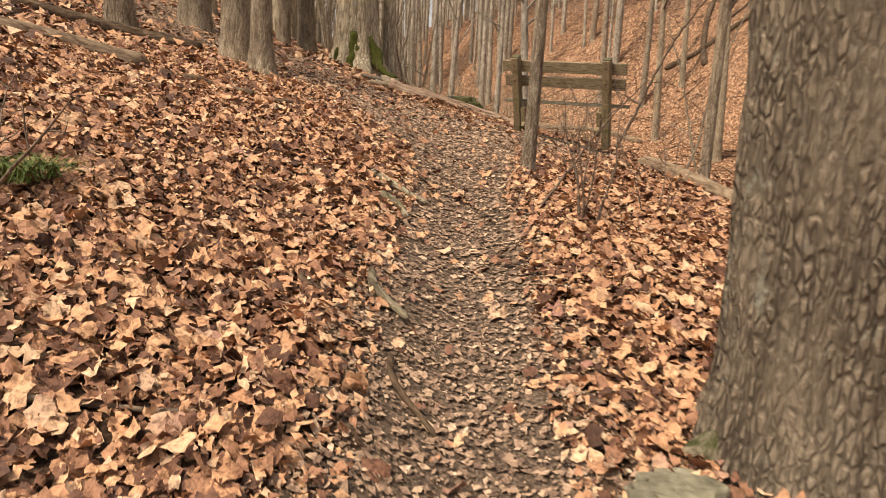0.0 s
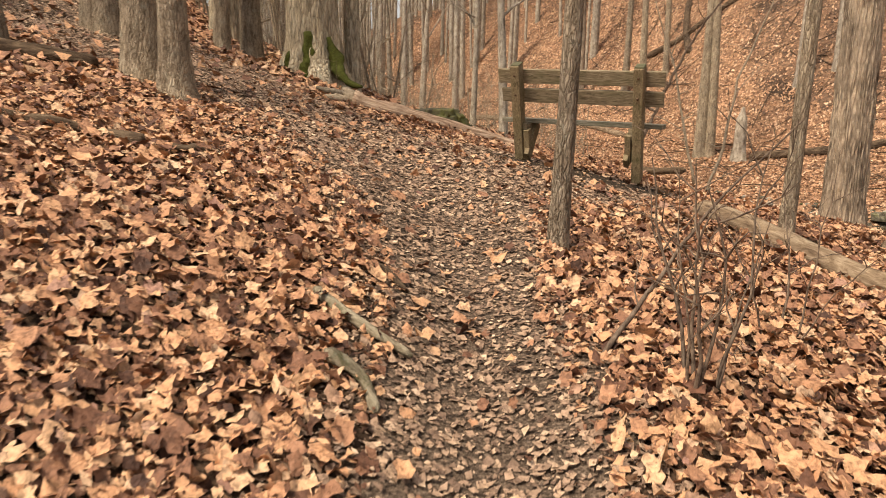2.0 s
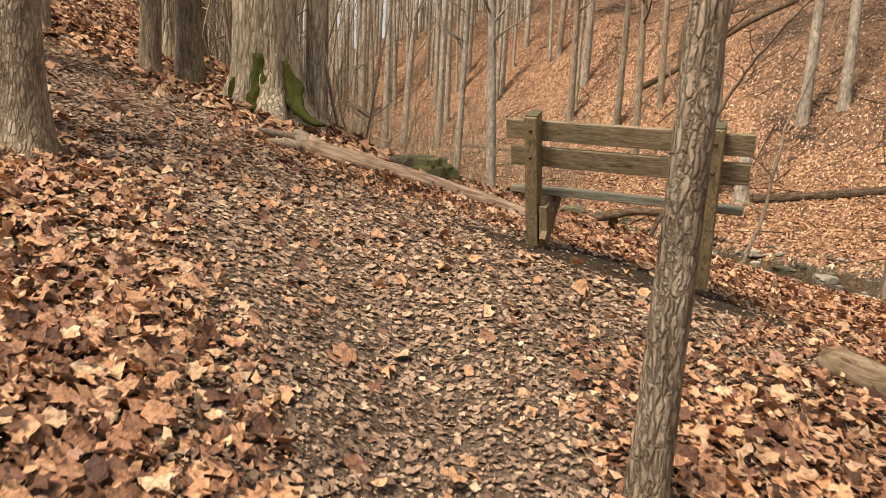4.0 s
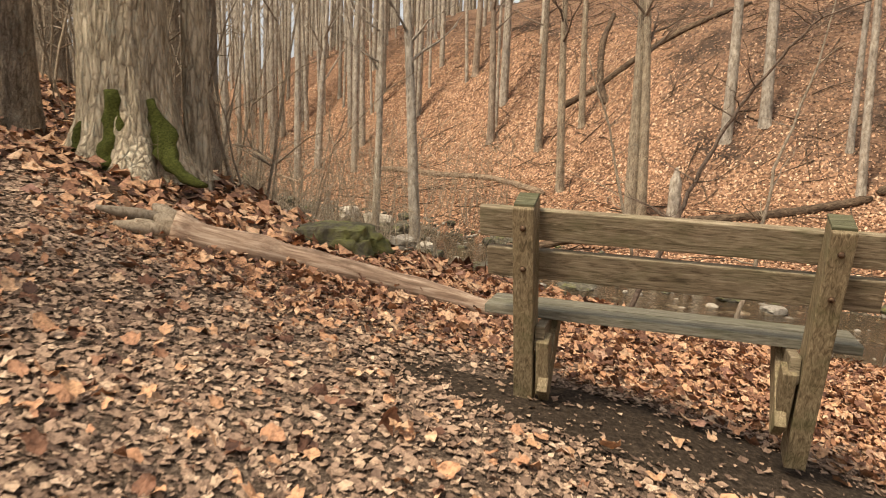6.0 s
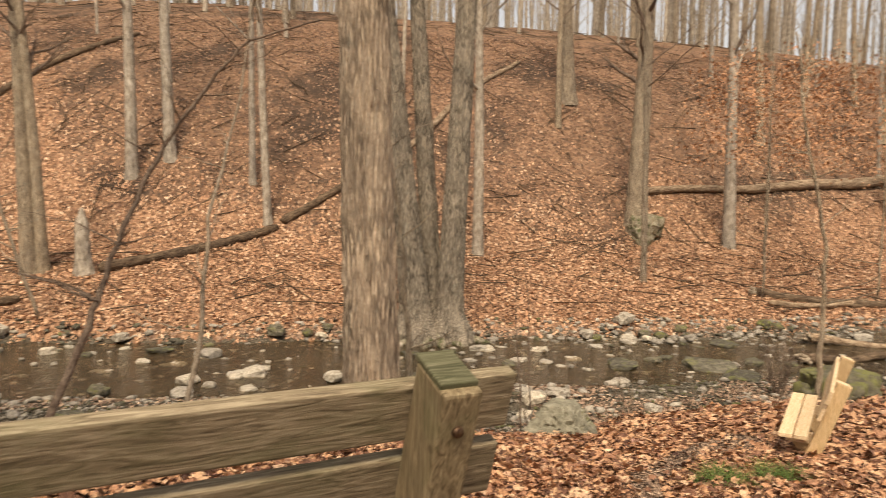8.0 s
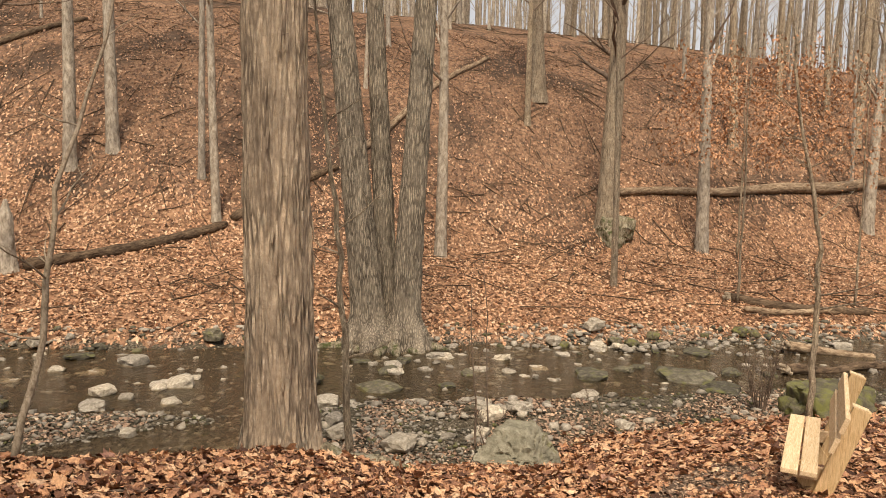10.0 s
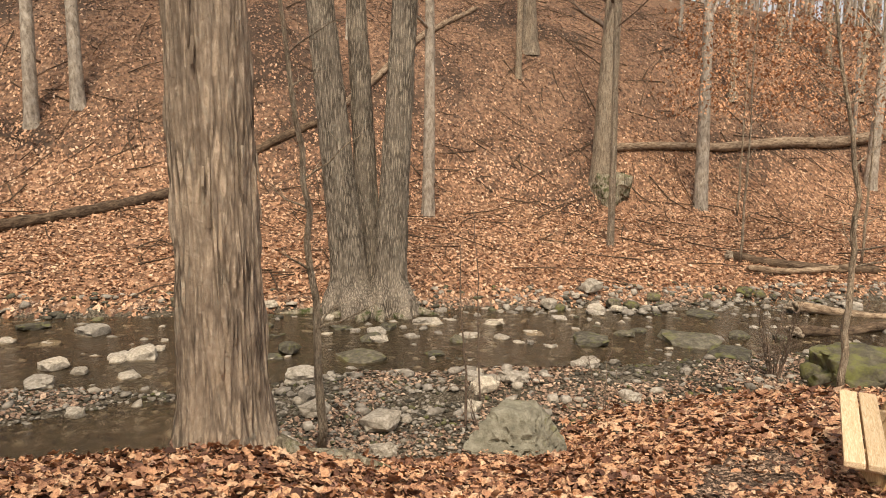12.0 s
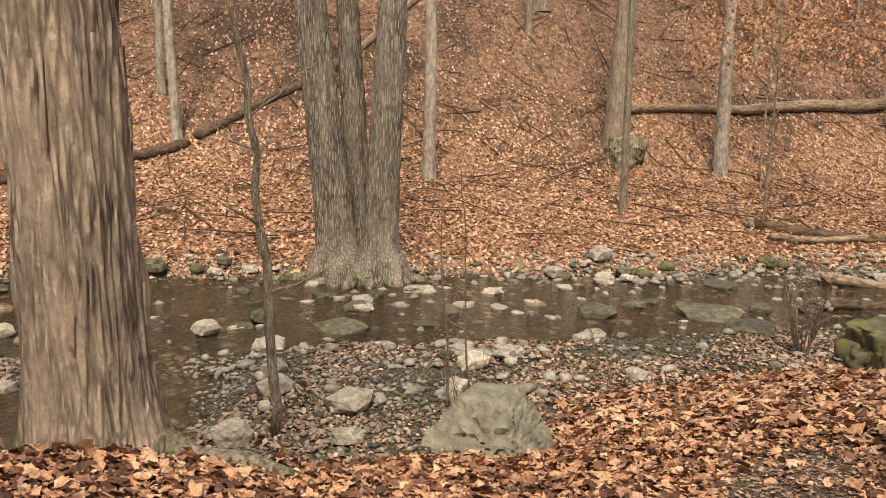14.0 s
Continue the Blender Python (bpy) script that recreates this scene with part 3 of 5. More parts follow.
x, y = sprinkle(-14, 62, 5, 78, 150)
u, d = creek_place(x, y)
patchy = 0.5 + 0.5 * np.sin(0.9 * x + 1.7 * np.sin(0.5 * y)) * np.sin(0.8 * y + 1.1 * np.sin(0.6 * x))
keep = (d > 2.15 + 0.25 * rs.randn(len(x))) & (d < 26) & (rs.rand(len(x)) < 1.0 + (0.25 + 0.6 * patchy - 1.0) * step(10, 17, d - 6 * step(6, 20, -u)))
x, y, upper = x[keep], y[keep], (d[keep] + 2.5 * rs.randn(keep.sum())) > 13.5 + 7 * step(6, 20, -u[keep])
scatter_leaves("leaf_litter", x[upper], y[upper], rs.uniform(0.07, 0.15, upper.sum()), None, LEAF_UPPER, "darker brown leaves on the steep upper slope", 0.03, 0.4)
x, y = x[~upper], y[~upper]
scatter_leaves("leaf_litter", x, y, rs.uniform(0.07, 0.15, len(x)), None, LEAF_FAR, "orange-brown fallen leaves on the far hillside", 0.03, 0.4)
# broken, trodden leaves on the trail
x, y = sprinkle(-7, 11, -3, 14, 2200)
g = trail_gap(x, y)
keep = (g < 0.72) & (rs.rand(len(x)) < 1 - 0.25 * step(7.0, 8.5, y)) & (rs.rand(len(x)) < 0.15 + 0.75 * step(0.7, 1.1, BENCH_PATCH(x, y)))
x, y = x[keep], y[keep]
scatter_leaves("trodden_leaves", x, y, 0.012 + 0.045 * rs.rand(len(x)) ** 2.0, None, LEAF_TRODDEN, "broken grey-brown leaf bits trodden into the trail", 0.007, 0.2, 1.0)
x, y = sprinkle(-5, 7, 7, 13, 480)
keep = (trail_gap(x, y) < 0.6) & (BENCH_PATCH(x, y) > 1.05) & (rs.rand(len(x)) < step(7.2, 8.8, y))
x, y = x[keep], y[keep]
scatter_leaves("leaf_fragments", x, y, 0.025 + 0.055 * rs.rand(len(x)), False, LEAF_TRODDEN, "flattened torn leaf pieces on the trodden ground by the bench", 0.006, 0.16, 0.8)
x, y = sprinkle(5, 14, 8.5, 17, 330)
keep = (trail_gap(x, y) > 0.5) & (creek_place(x, y)[1] < -5.3 - bank_shift(creek_place(x, y)[0]) + 0.2 * rs.randn(len(x)))
x, y = x[keep], y[keep]
scatter_leaves("leaf_litter", x, y, rs.uniform(0.05, 0.1, len(x)), True, LEAF, "flat dry leaves covering the bank round the boulder", 0.03, 0.22, 0.7)
# leaves washed among the stones
x, y = sprinkle(2, 24, 8, 26, 420)
u, d = creek_place(x, y)
keep = (d > -8.6) & (d < 2.6) & (np.sin(1.3 * x + 2.1 * np.sin(0.9 * y)) * np.sin(1.7 * y) > rs.uniform(-0.6, 0.5, len(x))) & (land(x, y) > water_level(u) + 0.03)
x, y = x[keep], y[keep]
scatter_leaves("leaf_litter", x, y, rs.uniform(0.05, 0.1, len(x)), False, LEAF_TRODDEN, "brown leaves washed in among the creek stones", 0.02, 0.3)


# ---- trees ----
def bark_column(bm, rows, sides, relief, ridge, seed, plates=0.0, flare_lobes=0.0, base_h=0.6):
    """A trunk with raised bark: rows of (height, centre x, centre y, radius)."""
    rings = []
    for h, px, py, r in rows:
        ring = []
        for k in range(sides):
            a = 2 * math.pi * k / sides
            c, s = math.cos(a), math.sin(a)
            q = Vector((c * ridge + seed, s * ridge, h * 2.0 + 0.5 * noise.noise(Vector((c * 2, s * 2, h * 2 + seed)))))
            v = abs(noise.noise(q)) ** 0.7
            q2 = Vector((c * ridge * 2.3 + seed, s * ridge * 2.3, h * 3.1))
            fine = noise.noise(q2)
            rr = r + relief * (v - 0.35) + relief * 0.45 * fine
            if plates:
                p = noise.noise(Vector((c * ridge * 0.7 + 9 + seed, s * ridge * 0.7, h * 0.55)))
                rr += plates * max(0.0, p - 0.05) * (0.5 + 0.5 * math.sin(h * 9 + 6 * noise.noise(Vector((c * 3, s * 3, seed)))))
            if flare_lobes:
                f = max(0.0, 1 - h / base_h) ** 2
                rr += flare_lobes * f * (0.4 + 0.6 * math.sin(5 * a + seed) * math.sin(2 * a + 1.3 * seed)) + flare_lobes * 0.4 * f * noise.noise(Vector((c * 3, s * 3, h * 4 + seed)))
            ring.append(bm.verts.new((px + c * rr, py + s * rr, h)))
        rings.append(ring)
    for a, b in zip(rings, rings[1:]):
        for k in range(sides):
            bm.faces.new((a[k], a[(k + 1) % sides], b[(k + 1) % sides], b[k]))
    bm.faces.new(rings[-1])


def limbs(bm, pts, radii, rng, start=0.5, count=12, reach=0.32, sub=3, sides=5):
    """Bare limbs and twigs along the upper part of a trunk."""
    n = len(pts) - 1
    height = (Vector(pts[-1]) - Vector(pts[0])).length
    for i in range(count):
        f = start + (0.98 - start) * (i + rng.random()) / count
        j = min(n - 1, int(f * n))
        p = Vector(pts[j]).lerp(Vector(pts[j + 1]), f * n - j)
        r = radii[j] * 0.42
        a = rng.uniform(0, 6.28)
        long = height * reach * rng.uniform(0.5, 1.0) * (1.25 - f)
        d = Vector((math.cos(a), math.sin(a), rng.uniform(0.5, 1.2))).normalized()
        q = crooked(p, p + d * long, 4, long * 0.05, rng)
        tube(bm, q, [r, r * 0.75, r * 0.5, r * 0.3, r * 0.12], sides, cap=False)
        for _ in range(sub):
            s = rng.randint(1, 3)
            d2 = (d + Vector((rng.uniform(-1, 1), rng.uniform(-1, 1), rng.uniform(-0.3, 0.7))) * 0.8).normalized()
            w = crooked(q[s], q[s] + d2 * long * rng.uniform(0.3, 0.6), 3, long * 0.04, rng)
            tube(bm, w, [r * 0.4, r * 0.28, r * 0.16, r * 0.06], 4, cap=False)


def tree_at(x, y, diameter, height, bark, label, lean=(0, 0), seed=0, sides=14, detail=False, flare=0.35, name="tree", start=0.5, count=12, group="", sink=0.08):
    rng = random.Random(seed * 7 + 3)
    t = thing(name, (x, y, ground(x, y) - sink - 0.45 * max(0.0, diameter - 0.2)), label, "tree", group)
    rows, steps = [], 26 if not detail else 90
    for i in range(steps + 1):
        f = (i / steps) ** (1.6 if detail else 1.4)
        h = f * height
        r = diameter / 2 * (1 - 0.82 * f ** 1.15) * (1 + flare * math.exp(-h / (0.55 * diameter + 0.08)))
        bend = 0.012 * height * math.sin(3.1 * f + seed) * f
        rows.append((h, lean[0] * h + bend, lean[1] * h + bend * math.cos(seed), r))
    bm = bmesh.new()
    bark_column(bm, rows, sides, diameter * 0.045, 3.5 if not detail else 7.0, seed * 1.7)
    part("trunk", bm, bark, t)
    bm = bmesh.new()
    limbs(bm, [(px, py, h) for h, px, py, r in rows], [r for *_, r in rows], rng, start, count)
    part("crown", bm, bark if bark in (BARK_PALE,) else TWIG, t, "bare winter branches")
    return t


# shaggy-barked trunk standing on the bank's edge
t = thing("tree", (6.61, 13.71, ground(6.61, 13.71) - 0.12), "large tree with shaggy, peeling grey-brown bark on the bank", "tree")
bm = bmesh.new()
rows = []
for i in range(190):
    h = 8.0 * (i / 189) ** 1.25
    rows.append((h, -0.012 * h, 0.01 * h, 0.3 * (1 - 0.025 * h) * (1 + 1.25 * math.exp(-h / 0.38))))
bark_column(bm, rows, 220, 0.036, 9.0, 2.0, 0.045, 0.25, 0.9)
part("trunk", bm, BARK_SHAGGY, t)
bm = bmesh.new()
g0 = ground(6.61, 13.71) - 0.12
tube(bm, [(dx, dy, ground(6.61 + dx, 13.71 + dy) - g0 + dz) for dx, dy, dz in ((0.22, -0.3, 0.3), (0.3, -0.52, 0.1), (0.4, -0.8, 0.04), (0.52, -1.15, 0.01), (0.6, -1.5, -0.03))], [0.11, 0.08, 0.06, 0.045, 0.02], 16, 0.5, 6, 3)
part("root", bm, BARK_MOSSY, t, "moss-streaked surface root")
rng = random.Random(5)
for i in range(44):
    a, h = rng.uniform(-2.6, 0.6), rng.uniform(1.3, 5.5)
    r = 0.31 * (1 - 0.025 * h) * (1 + 0.5 * math.exp(-h / 0.28))
    c, s, w, tall = math.cos(a), math.sin(a), rng.uniform(0.012, 0.028), rng.uniform(0.15, 0.5)
    m = Matrix.Translation((c * (r + 0.016) - 0.012 * h, s * (r + 0.016) + 0.01 * h, h)) @ Matrix.Rotation(a, 4, "Z") @ Matrix.Rotation(rng.uniform(-0.05, 0.07), 4, "Y")
    bm = bmesh.new()
    box(bm, (0.012, w, tall), m, 0.004, 0.03)
    part("bark_strip", bm, BARK_SHAGGY, t)
bm = bmesh.new()
top = [(-0.012 * h, 0.01 * h, h) for h in (7.6, 10, 13, 16, 19, 21)]
tube(bm, top, [0.25, 0.22, 0.17, 0.12, 0.07, 0.03], 14)
limbs(bm, top, [0.25, 0.22, 0.17, 0.12, 0.07, 0.03], rng, 0.15, 14, 0.4)
part("crown", bm, BARK_GREY, t, "bare winter branches")

# large trunk beside the trail at the start
t = thing("tree", (1.78, 1.87, ground(1.78, 1.87) - 0.1), "large grey-brown tree with furrowed bark and mossy foot", "tree")
bm = bmesh.new()
rows = []
for i in range(150):
    h = 7.0 * (i / 149) ** 1.3
    rows.append((h, -0.03 * h, 0, 0.375 * (1 - 0.03 * h) * (1 + 0.4 * math.exp(-h / 0.2))))
bark_column(bm, rows, 220, 0.03, 13.0, 5.0, 0.016, 0.08, 0.5)
part("trunk", bm, BARK_BLOCKY, t)
bm = bmesh.new()
top = [(-0.03 * h, 0, h) for h in (6.8, 9, 12, 15, 18)]
tube(bm, top, [0.25, 0.21, 0.16, 0.1, 0.03], 12)
limbs(bm, top, [0.25, 0.21, 0.16, 0.1, 0.03], rng, 0.1, 12, 0.4)
part("crown", bm, TWIG, t, "bare winter branches")
bm = bmesh.new()
for a in (2.5, 3.3):
    c, s = math.cos(a), math.sin(a)
    tube(bm, [(c * 0.25, s * 0.25, 0.3), (c * 0.42, s * 0.42, 0.16), (c * 0.62, s * 0.62, 0.07), (c * 0.85, s * 0.85, 0.0)], [0.08, 0.07, 0.045, 0.015], 14, 0.45, 7, a)
part("root", bm, BARK_MOSSY, t, "mossy surface roots")

# three trunks from one base at the creek's far bank
TX, TY = 16.18, 20.75
t = thing("tree", (TX, TY, -2.86), "clump of three ridged grey trunks on one swollen base", "tree")
for k, (ox, oy, lx, ly, r) in enumerate(((-0.27, 0.31, -0.066, 0.077, 0.41), (0.4, 0.3, -0.035, 0.04, 0.29), (0.24, -0.28, 0.035, -0.041, 0.37))):
    bm = bmesh.new()
    rows = []
    for i in range(110):
        h = 11.0 * (i / 109) ** 1.25
        rows.append((h, ox + lx * h, oy + ly * h, r * (1 - 0.035 * h) * (1 + 0.4 * math.exp(-((h / 0.75) ** 4)) + 0.3 * math.exp(-h / 1.1))))
    bark_column(bm, rows, 110, 0.045, 9.0, 3.0 * k + 1, 0, 0.3, 1.1)
    part("trunk", bm, BARK_RIDGED, t)
    bm = bmesh.new()
    top = [(ox + lx * h, oy + ly * h, h) for h in (10.7, 13, 16, 19, 22)]
    tube(bm, top, [r * 0.63, r * 0.5, r * 0.36, r * 0.2, 0.02], 10)
    limbs(bm, top, [r * 0.6, r * 0.5, r * 0.36, r * 0.2, 0.02], rng, 0.1, 10, 0.4)
    part("crown", bm, TWIG, t, "bare winter branches")
bm = bmesh.new()
for a, long in ((2.45, 2.6), (2.9, 1.3), (-2.7, 1.15), (-2.2, 1.05), (-1.6, 1.1), (-1.0, 1.6), (-0.5, 1.5)):
    c, s = math.cos(a), math.sin(a)
    tube(bm, [(c * 0.45, s * 0.45, 0.3), (c * 0.75, s * 0.75, 0.16), (c * (0.4 + long / 2), s * (0.4 + long / 2), 0.14), (c * long, s * long, 0.06)], [0.17, 0.14, 0.1, 0.04], 14, 0.6, 4, a)
part("root", bm, BARK_MOSSY, t, "dark mossy roots reaching into the water")

# leaning slender saplings by the trail
tree_at(0.92, 6.36, 0.128, 9, BARK_GREY, "slim young tree with rough grey-brown bark beside the trail", (0.03, 0.0), 3, 40, True, 0.35, start=0.35)
tree_at(2.98, 7.72, 0.125, 10, BARK_GREY, "slim young tree with smooth grey bark beside a fallen log", (0.03, 0.0), 4, 32, True, 0.3, start=0.35)

# the wooded slope on the trail's uphill side
uphill = [
    (-2.85, 9.25, 0.4, BARK_GREY, 0.5), (-2.4, 8.85, 0.27, BARK_GREY, 0.9), (-4.38, 9.17, 0.36, BARK_GREY, 0.4), (-4.35, 11.6, 0.48, BARK_GREY, 0.4),
    (-3.4, 13.5, 0.25, BARK_GREY, 0.3), (-3.05, 13.95, 0.34, BARK_GREY, 0.3), (-1.42, 13.95, 0.25, BARK_OLD, 0.3), (-4.0, 15.7, 0.55, BARK_OLD, 0.3), (-1.75, 16.6, 0.34, BARK_GREY, 0.3),
    (-5.05, 13.9, 0.42, BARK_OLD, 0.3), (-6.6, 10.7, 0.4, BARK_GREY, 0.3), (-8.0, 8.3, 0.45, BARK_GREY, 0.3), (-4.7, 19.1, 0.5, BARK_GREY, 0.3), (-2.6, 18.0, 0.3, BARK_GREY, 0.3)]
for k, (x, y, d_, bark, fl) in enumerate(uphill):
    tree_at(x, y, d_, 17 + k % 4, bark, "grey forest tree on the slope above the trail", (0.02 * math.sin(k * 2.1), 0.02 * math.cos(k * 1.7)), 10 + k, 28, False, fl, group="trees above the trail")

# moss-footed old tree
t = thing("tree", (-1.98, 13.65, ground(-1.98, 13.65) - 0.12), "old pale-barked tree with bright green moss on its root flare", "tree")
bm = bmesh.new()
rows = []
for i in range(90):
    h = 9.0 * (i / 89) ** 1.3
    rows.append((h, -0.02 * h, 0, 0.4 * (1 - 0.035 * h) * (1 + 0.45 * math.exp(-h / 0.4))))
bark_column(bm, rows, 110, 0.045, 6.0, 8.0, 0.03, 0.26, 0.9)
part("trunk", bm, BARK_OLD, t)
bm = bmesh.new()
top = [(-0.02 * h, 0, h) for h in (8.8, 12, 15, 18)]
tube(bm, top, [0.27, 0.2, 0.12, 0.03], 12)
limbs(bm, top, [0.27, 0.28, 0.16, 0.04], rng, 0.05, 12, 0.4)
part("crown", bm, TWIG, t, "bare winter branches")
for a, long, hi in ((-0.75, 1.1, 0.72), (-1.6, 0.6, 0.8), (-2.4, 0.72, 0.55)):
    bm = bmesh.new()
    c, s = math.cos(a), math.sin(a)
    line = []
    for i in range(15):
        f = i / 14
        out = 0.36 + 0.16 * f + max(0, long - 0.52) * f * f
        line.append((c * out + 0.03 * math.sin(9 * f + a), s * out, hi * (1 - f) ** 1.5 + 0.02))
    tube(bm, line, [0.035 + 0.07 * math.sin(math.pi * min(1, i / 14 + 0.12)) for i in range(15)], 24, 0.9, 9, a)
    part("root", bm, MOSS, t, "root flare covered in green moss")

# trees on the far side that stand out singly
far_trees = [
    (7.75, 47.3, 0.45, BARK_DARK), (9.75, 44.3, 0.4, BARK_GREY), (9.6, 39.3, 0.4, BARK_GREY), (11.85, 43.7, 0.35, BARK_GREY), (8.0, 54.9, 0.45, BARK_DARK), (10.48, 32.8, 0.5, BARK_GREY), (10.85, 32.6, 0.4, BARK_GREY),
    (16.0, 36.5, 0.5, BARK_PALE), (17.5, 36.1, 0.5, BARK_PALE), (18.65, 31.2, 0.33, BARK_PALE), (19.3, 33.0, 0.28, BARK_PALE), (23.2, 29.1, 0.34, BARK_PALE),
    (23.6, 24.7, 0.44, BARK_PALE), (26.1, 19.0, 0.24, BARK_GREY), (33.4, 18.3, 0.55, BARK_PALE), (42.2, 13.3, 0.55, BARK_PALE)]
for k, (x, y, d_, bark) in enumerate(far_trees):
    tree_at(x, y, d_, 15 + k % 5, bark, "pale slender tree on the leaf-covered far slope" if bark is BARK_PALE else "grey tree on the leaf-covered far slope", (0.03 * math.sin(k * 1.9), 0.02 * math.cos(k * 2.3)), 40 + k, 18, False, 0.3, group="trees on the far slope")
for x, y, lean, h, d_ in ((31.0, 21.6, (0.035, -0.02), 18, 0.9), (35.0, 27.3, (-0.01, 0.03), 16, 0.8)):
    t = tree_at(x, y, d_, h, BARK_GREY, "thick old tree with splintered bark on the far slope", lean, int(x), 40, True, 0.45, group="old trees on the far slope")
tree_at(2.3, 31.5, 0.42, 16, BARK_PALE, "pale leaning tree among the brush upstream", (-0.06, 0.03), 57, 20, False, 0.3)
tree_at(0.9, 33.0, 0.3, 15, BARK_PALE, "pale slender tree among the brush upstream", (0.02, 0.0), 58, 18, False, 0.3)

# broken snag beside the long fallen trunk
t = thing("snag", (11.7, 31.7, ground(11.7, 31.7) - 0.1), "short broken pale snag standing on the far slope", "tree stump")
bm = bmesh.new()
bark_column(bm, [(2.2 * i / 24, 0.02 * i / 24, 0, 0.25 * (1 - 0.25 * i / 24) * (1 + 0.5 * math.exp(-i / 3)) * (1 if i < 20 else 0.75 - 0.14 * (i - 20))) for i in range(25)], 26, 0.05, 5.0, 4.0, 0.04)
part("trunk", bm, BARK_PALE, t)

# background woods: a few kinds of tree, set out again and again
kinds = []
for k, (d_, h, bark) in enumerate(((0.34, 18, BARK_GREY), (0.26, 16, BARK_PALE), (0.42, 20, BARK_GREY), (0.22, 14, BARK_PALE), (0.3, 17, BARK_PALE))):
    kinds.append(tree_at(-60 - 4 * k, -20, d_, h, bark, "bare grey forest tree standing in the leaf litter", (0.01, 0.01), 70 + k, 9, False, 0.3, group="forest trees"))
rng = random.Random(21)


def set_tree(x, y, grow=1.0, sink=0.1):
    m = Matrix.Translation((x, y, ground(x, y) - sink)) @ Matrix.Rotation(rng.uniform(0, 6.28), 4, "Z") @ Matrix.Rotation(rng.uniform(-0.05, 0.05), 4, "X")
    copy_thing(kinds[rng.randrange(len(kinds))], m @ Matrix.Diagonal((grow, grow, grow * rng.uniform(0.9, 1.2), 1)))


named = [(x, y) for x, y, *_ in uphill + far_trees]
count = 0
while count < 165:  # far slope and ridge
    u, d = rng.uniform(-48, 44), 9 + 34 * rng.random() ** 0.62
    v = float(creek_bend(np.float64(u))) + d
    x, y = (0.78 * u + 0.62 * v) / 0.9928, (-0.62 * u + 0.78 * v) / 0.9928
    if min(math.hypot(x - a, y - b) for a, b in named) < 1.6:
        continue
    if -34 < u < 20 and d < 27 and rng.random() < 0.86:
        continue
    named.append((x, y))
    set_tree(x, y, rng.uniform(0.6, 1.2))
    count += 1
count = 0
while count < 75:  # upstream and above the trail
    x, y = rng.uniform(-22, 6), rng.uniform(14, 56)
    u, d = creek_place(np.float64(x), np.float64(y))
    if d > (-10 if y < 42 else -3.5) or (x > -5 and y < 24) or min(math.hypot(x - a, y - b) for a, b in named) < 1.3:
        continue
    named.append((x, y))
    set_tree(x, y, rng.uniform(0.45, 1.0))
    count += 1
for k in range(18):  # behind and beside the start
    x, y = rng.uniform(-24, 26), rng.uniform(-24, -5)
    set_tree(x, y, rng.uniform(0.9, 1.5))
for k in range(6):
    set_tree(rng.uniform(-24, -11), rng.uniform(-4, 12), rng.uniform(0.9, 1.4))
for k in kinds:
    for o in (k, *k.children_recursive):
        bpy.data.objects.remove(o)

# far woods beyond the ridge
bm = bmesh.new()
rng = random.Random(8)
for k in range(1300):
    if k < 760:
        u, d = rng.uniform(-90, 110), rng.uniform(36, 85)
        v = float(creek_bend(np.float64(u))) + d
        x, y = (0.78 * u + 0.62 * v) / 0.9928, (-0.62 * u + 0.78 * v) / 0.9928
    else:
        x, y = rng.uniform(-60, 10), rng.uniform(48, 105)
    z, r, h = ground(x, y) - 0.3, rng.uniform(0.09, 0.24), rng.uniform(12, 22)
    lx, ly = rng.uniform(-0.6, 0.6), rng.uniform(-0.6, 0.6)
    tube(bm, [(x, y, z), (x + lx * 0.4, y + ly * 0.4, z + h * 0.4), (x + lx, y + ly, z + h * 0.75), (x + 1.3 * lx, y + ly, z + h)], [r * 1.15, r * 0.85, r * 0.5, 0.02], 6, cap=False)
    for _ in range(5):
        f, a, q = rng.uniform(0.4, 0.85), rng.uniform(0, 6.28), rng.uniform(1.5, 4)
        p = Vector((x + lx * f, y + ly * f, z + h * f))
        tube(bm, [p, p + Vector((math.cos(a) * q * 0.5, math.sin(a) * q * 0.5, q * 0.6)), p + Vector((math.cos(a) * q, math.sin(a) * q, q))], [r * 0.3, r * 0.2, 0.012], 4, cap=False)
woods = part("far_woods", bm, BARK_PALE)
tagged(woods, "bare grey trunks of the woods beyond the ridge", "woods", kind="stuff")


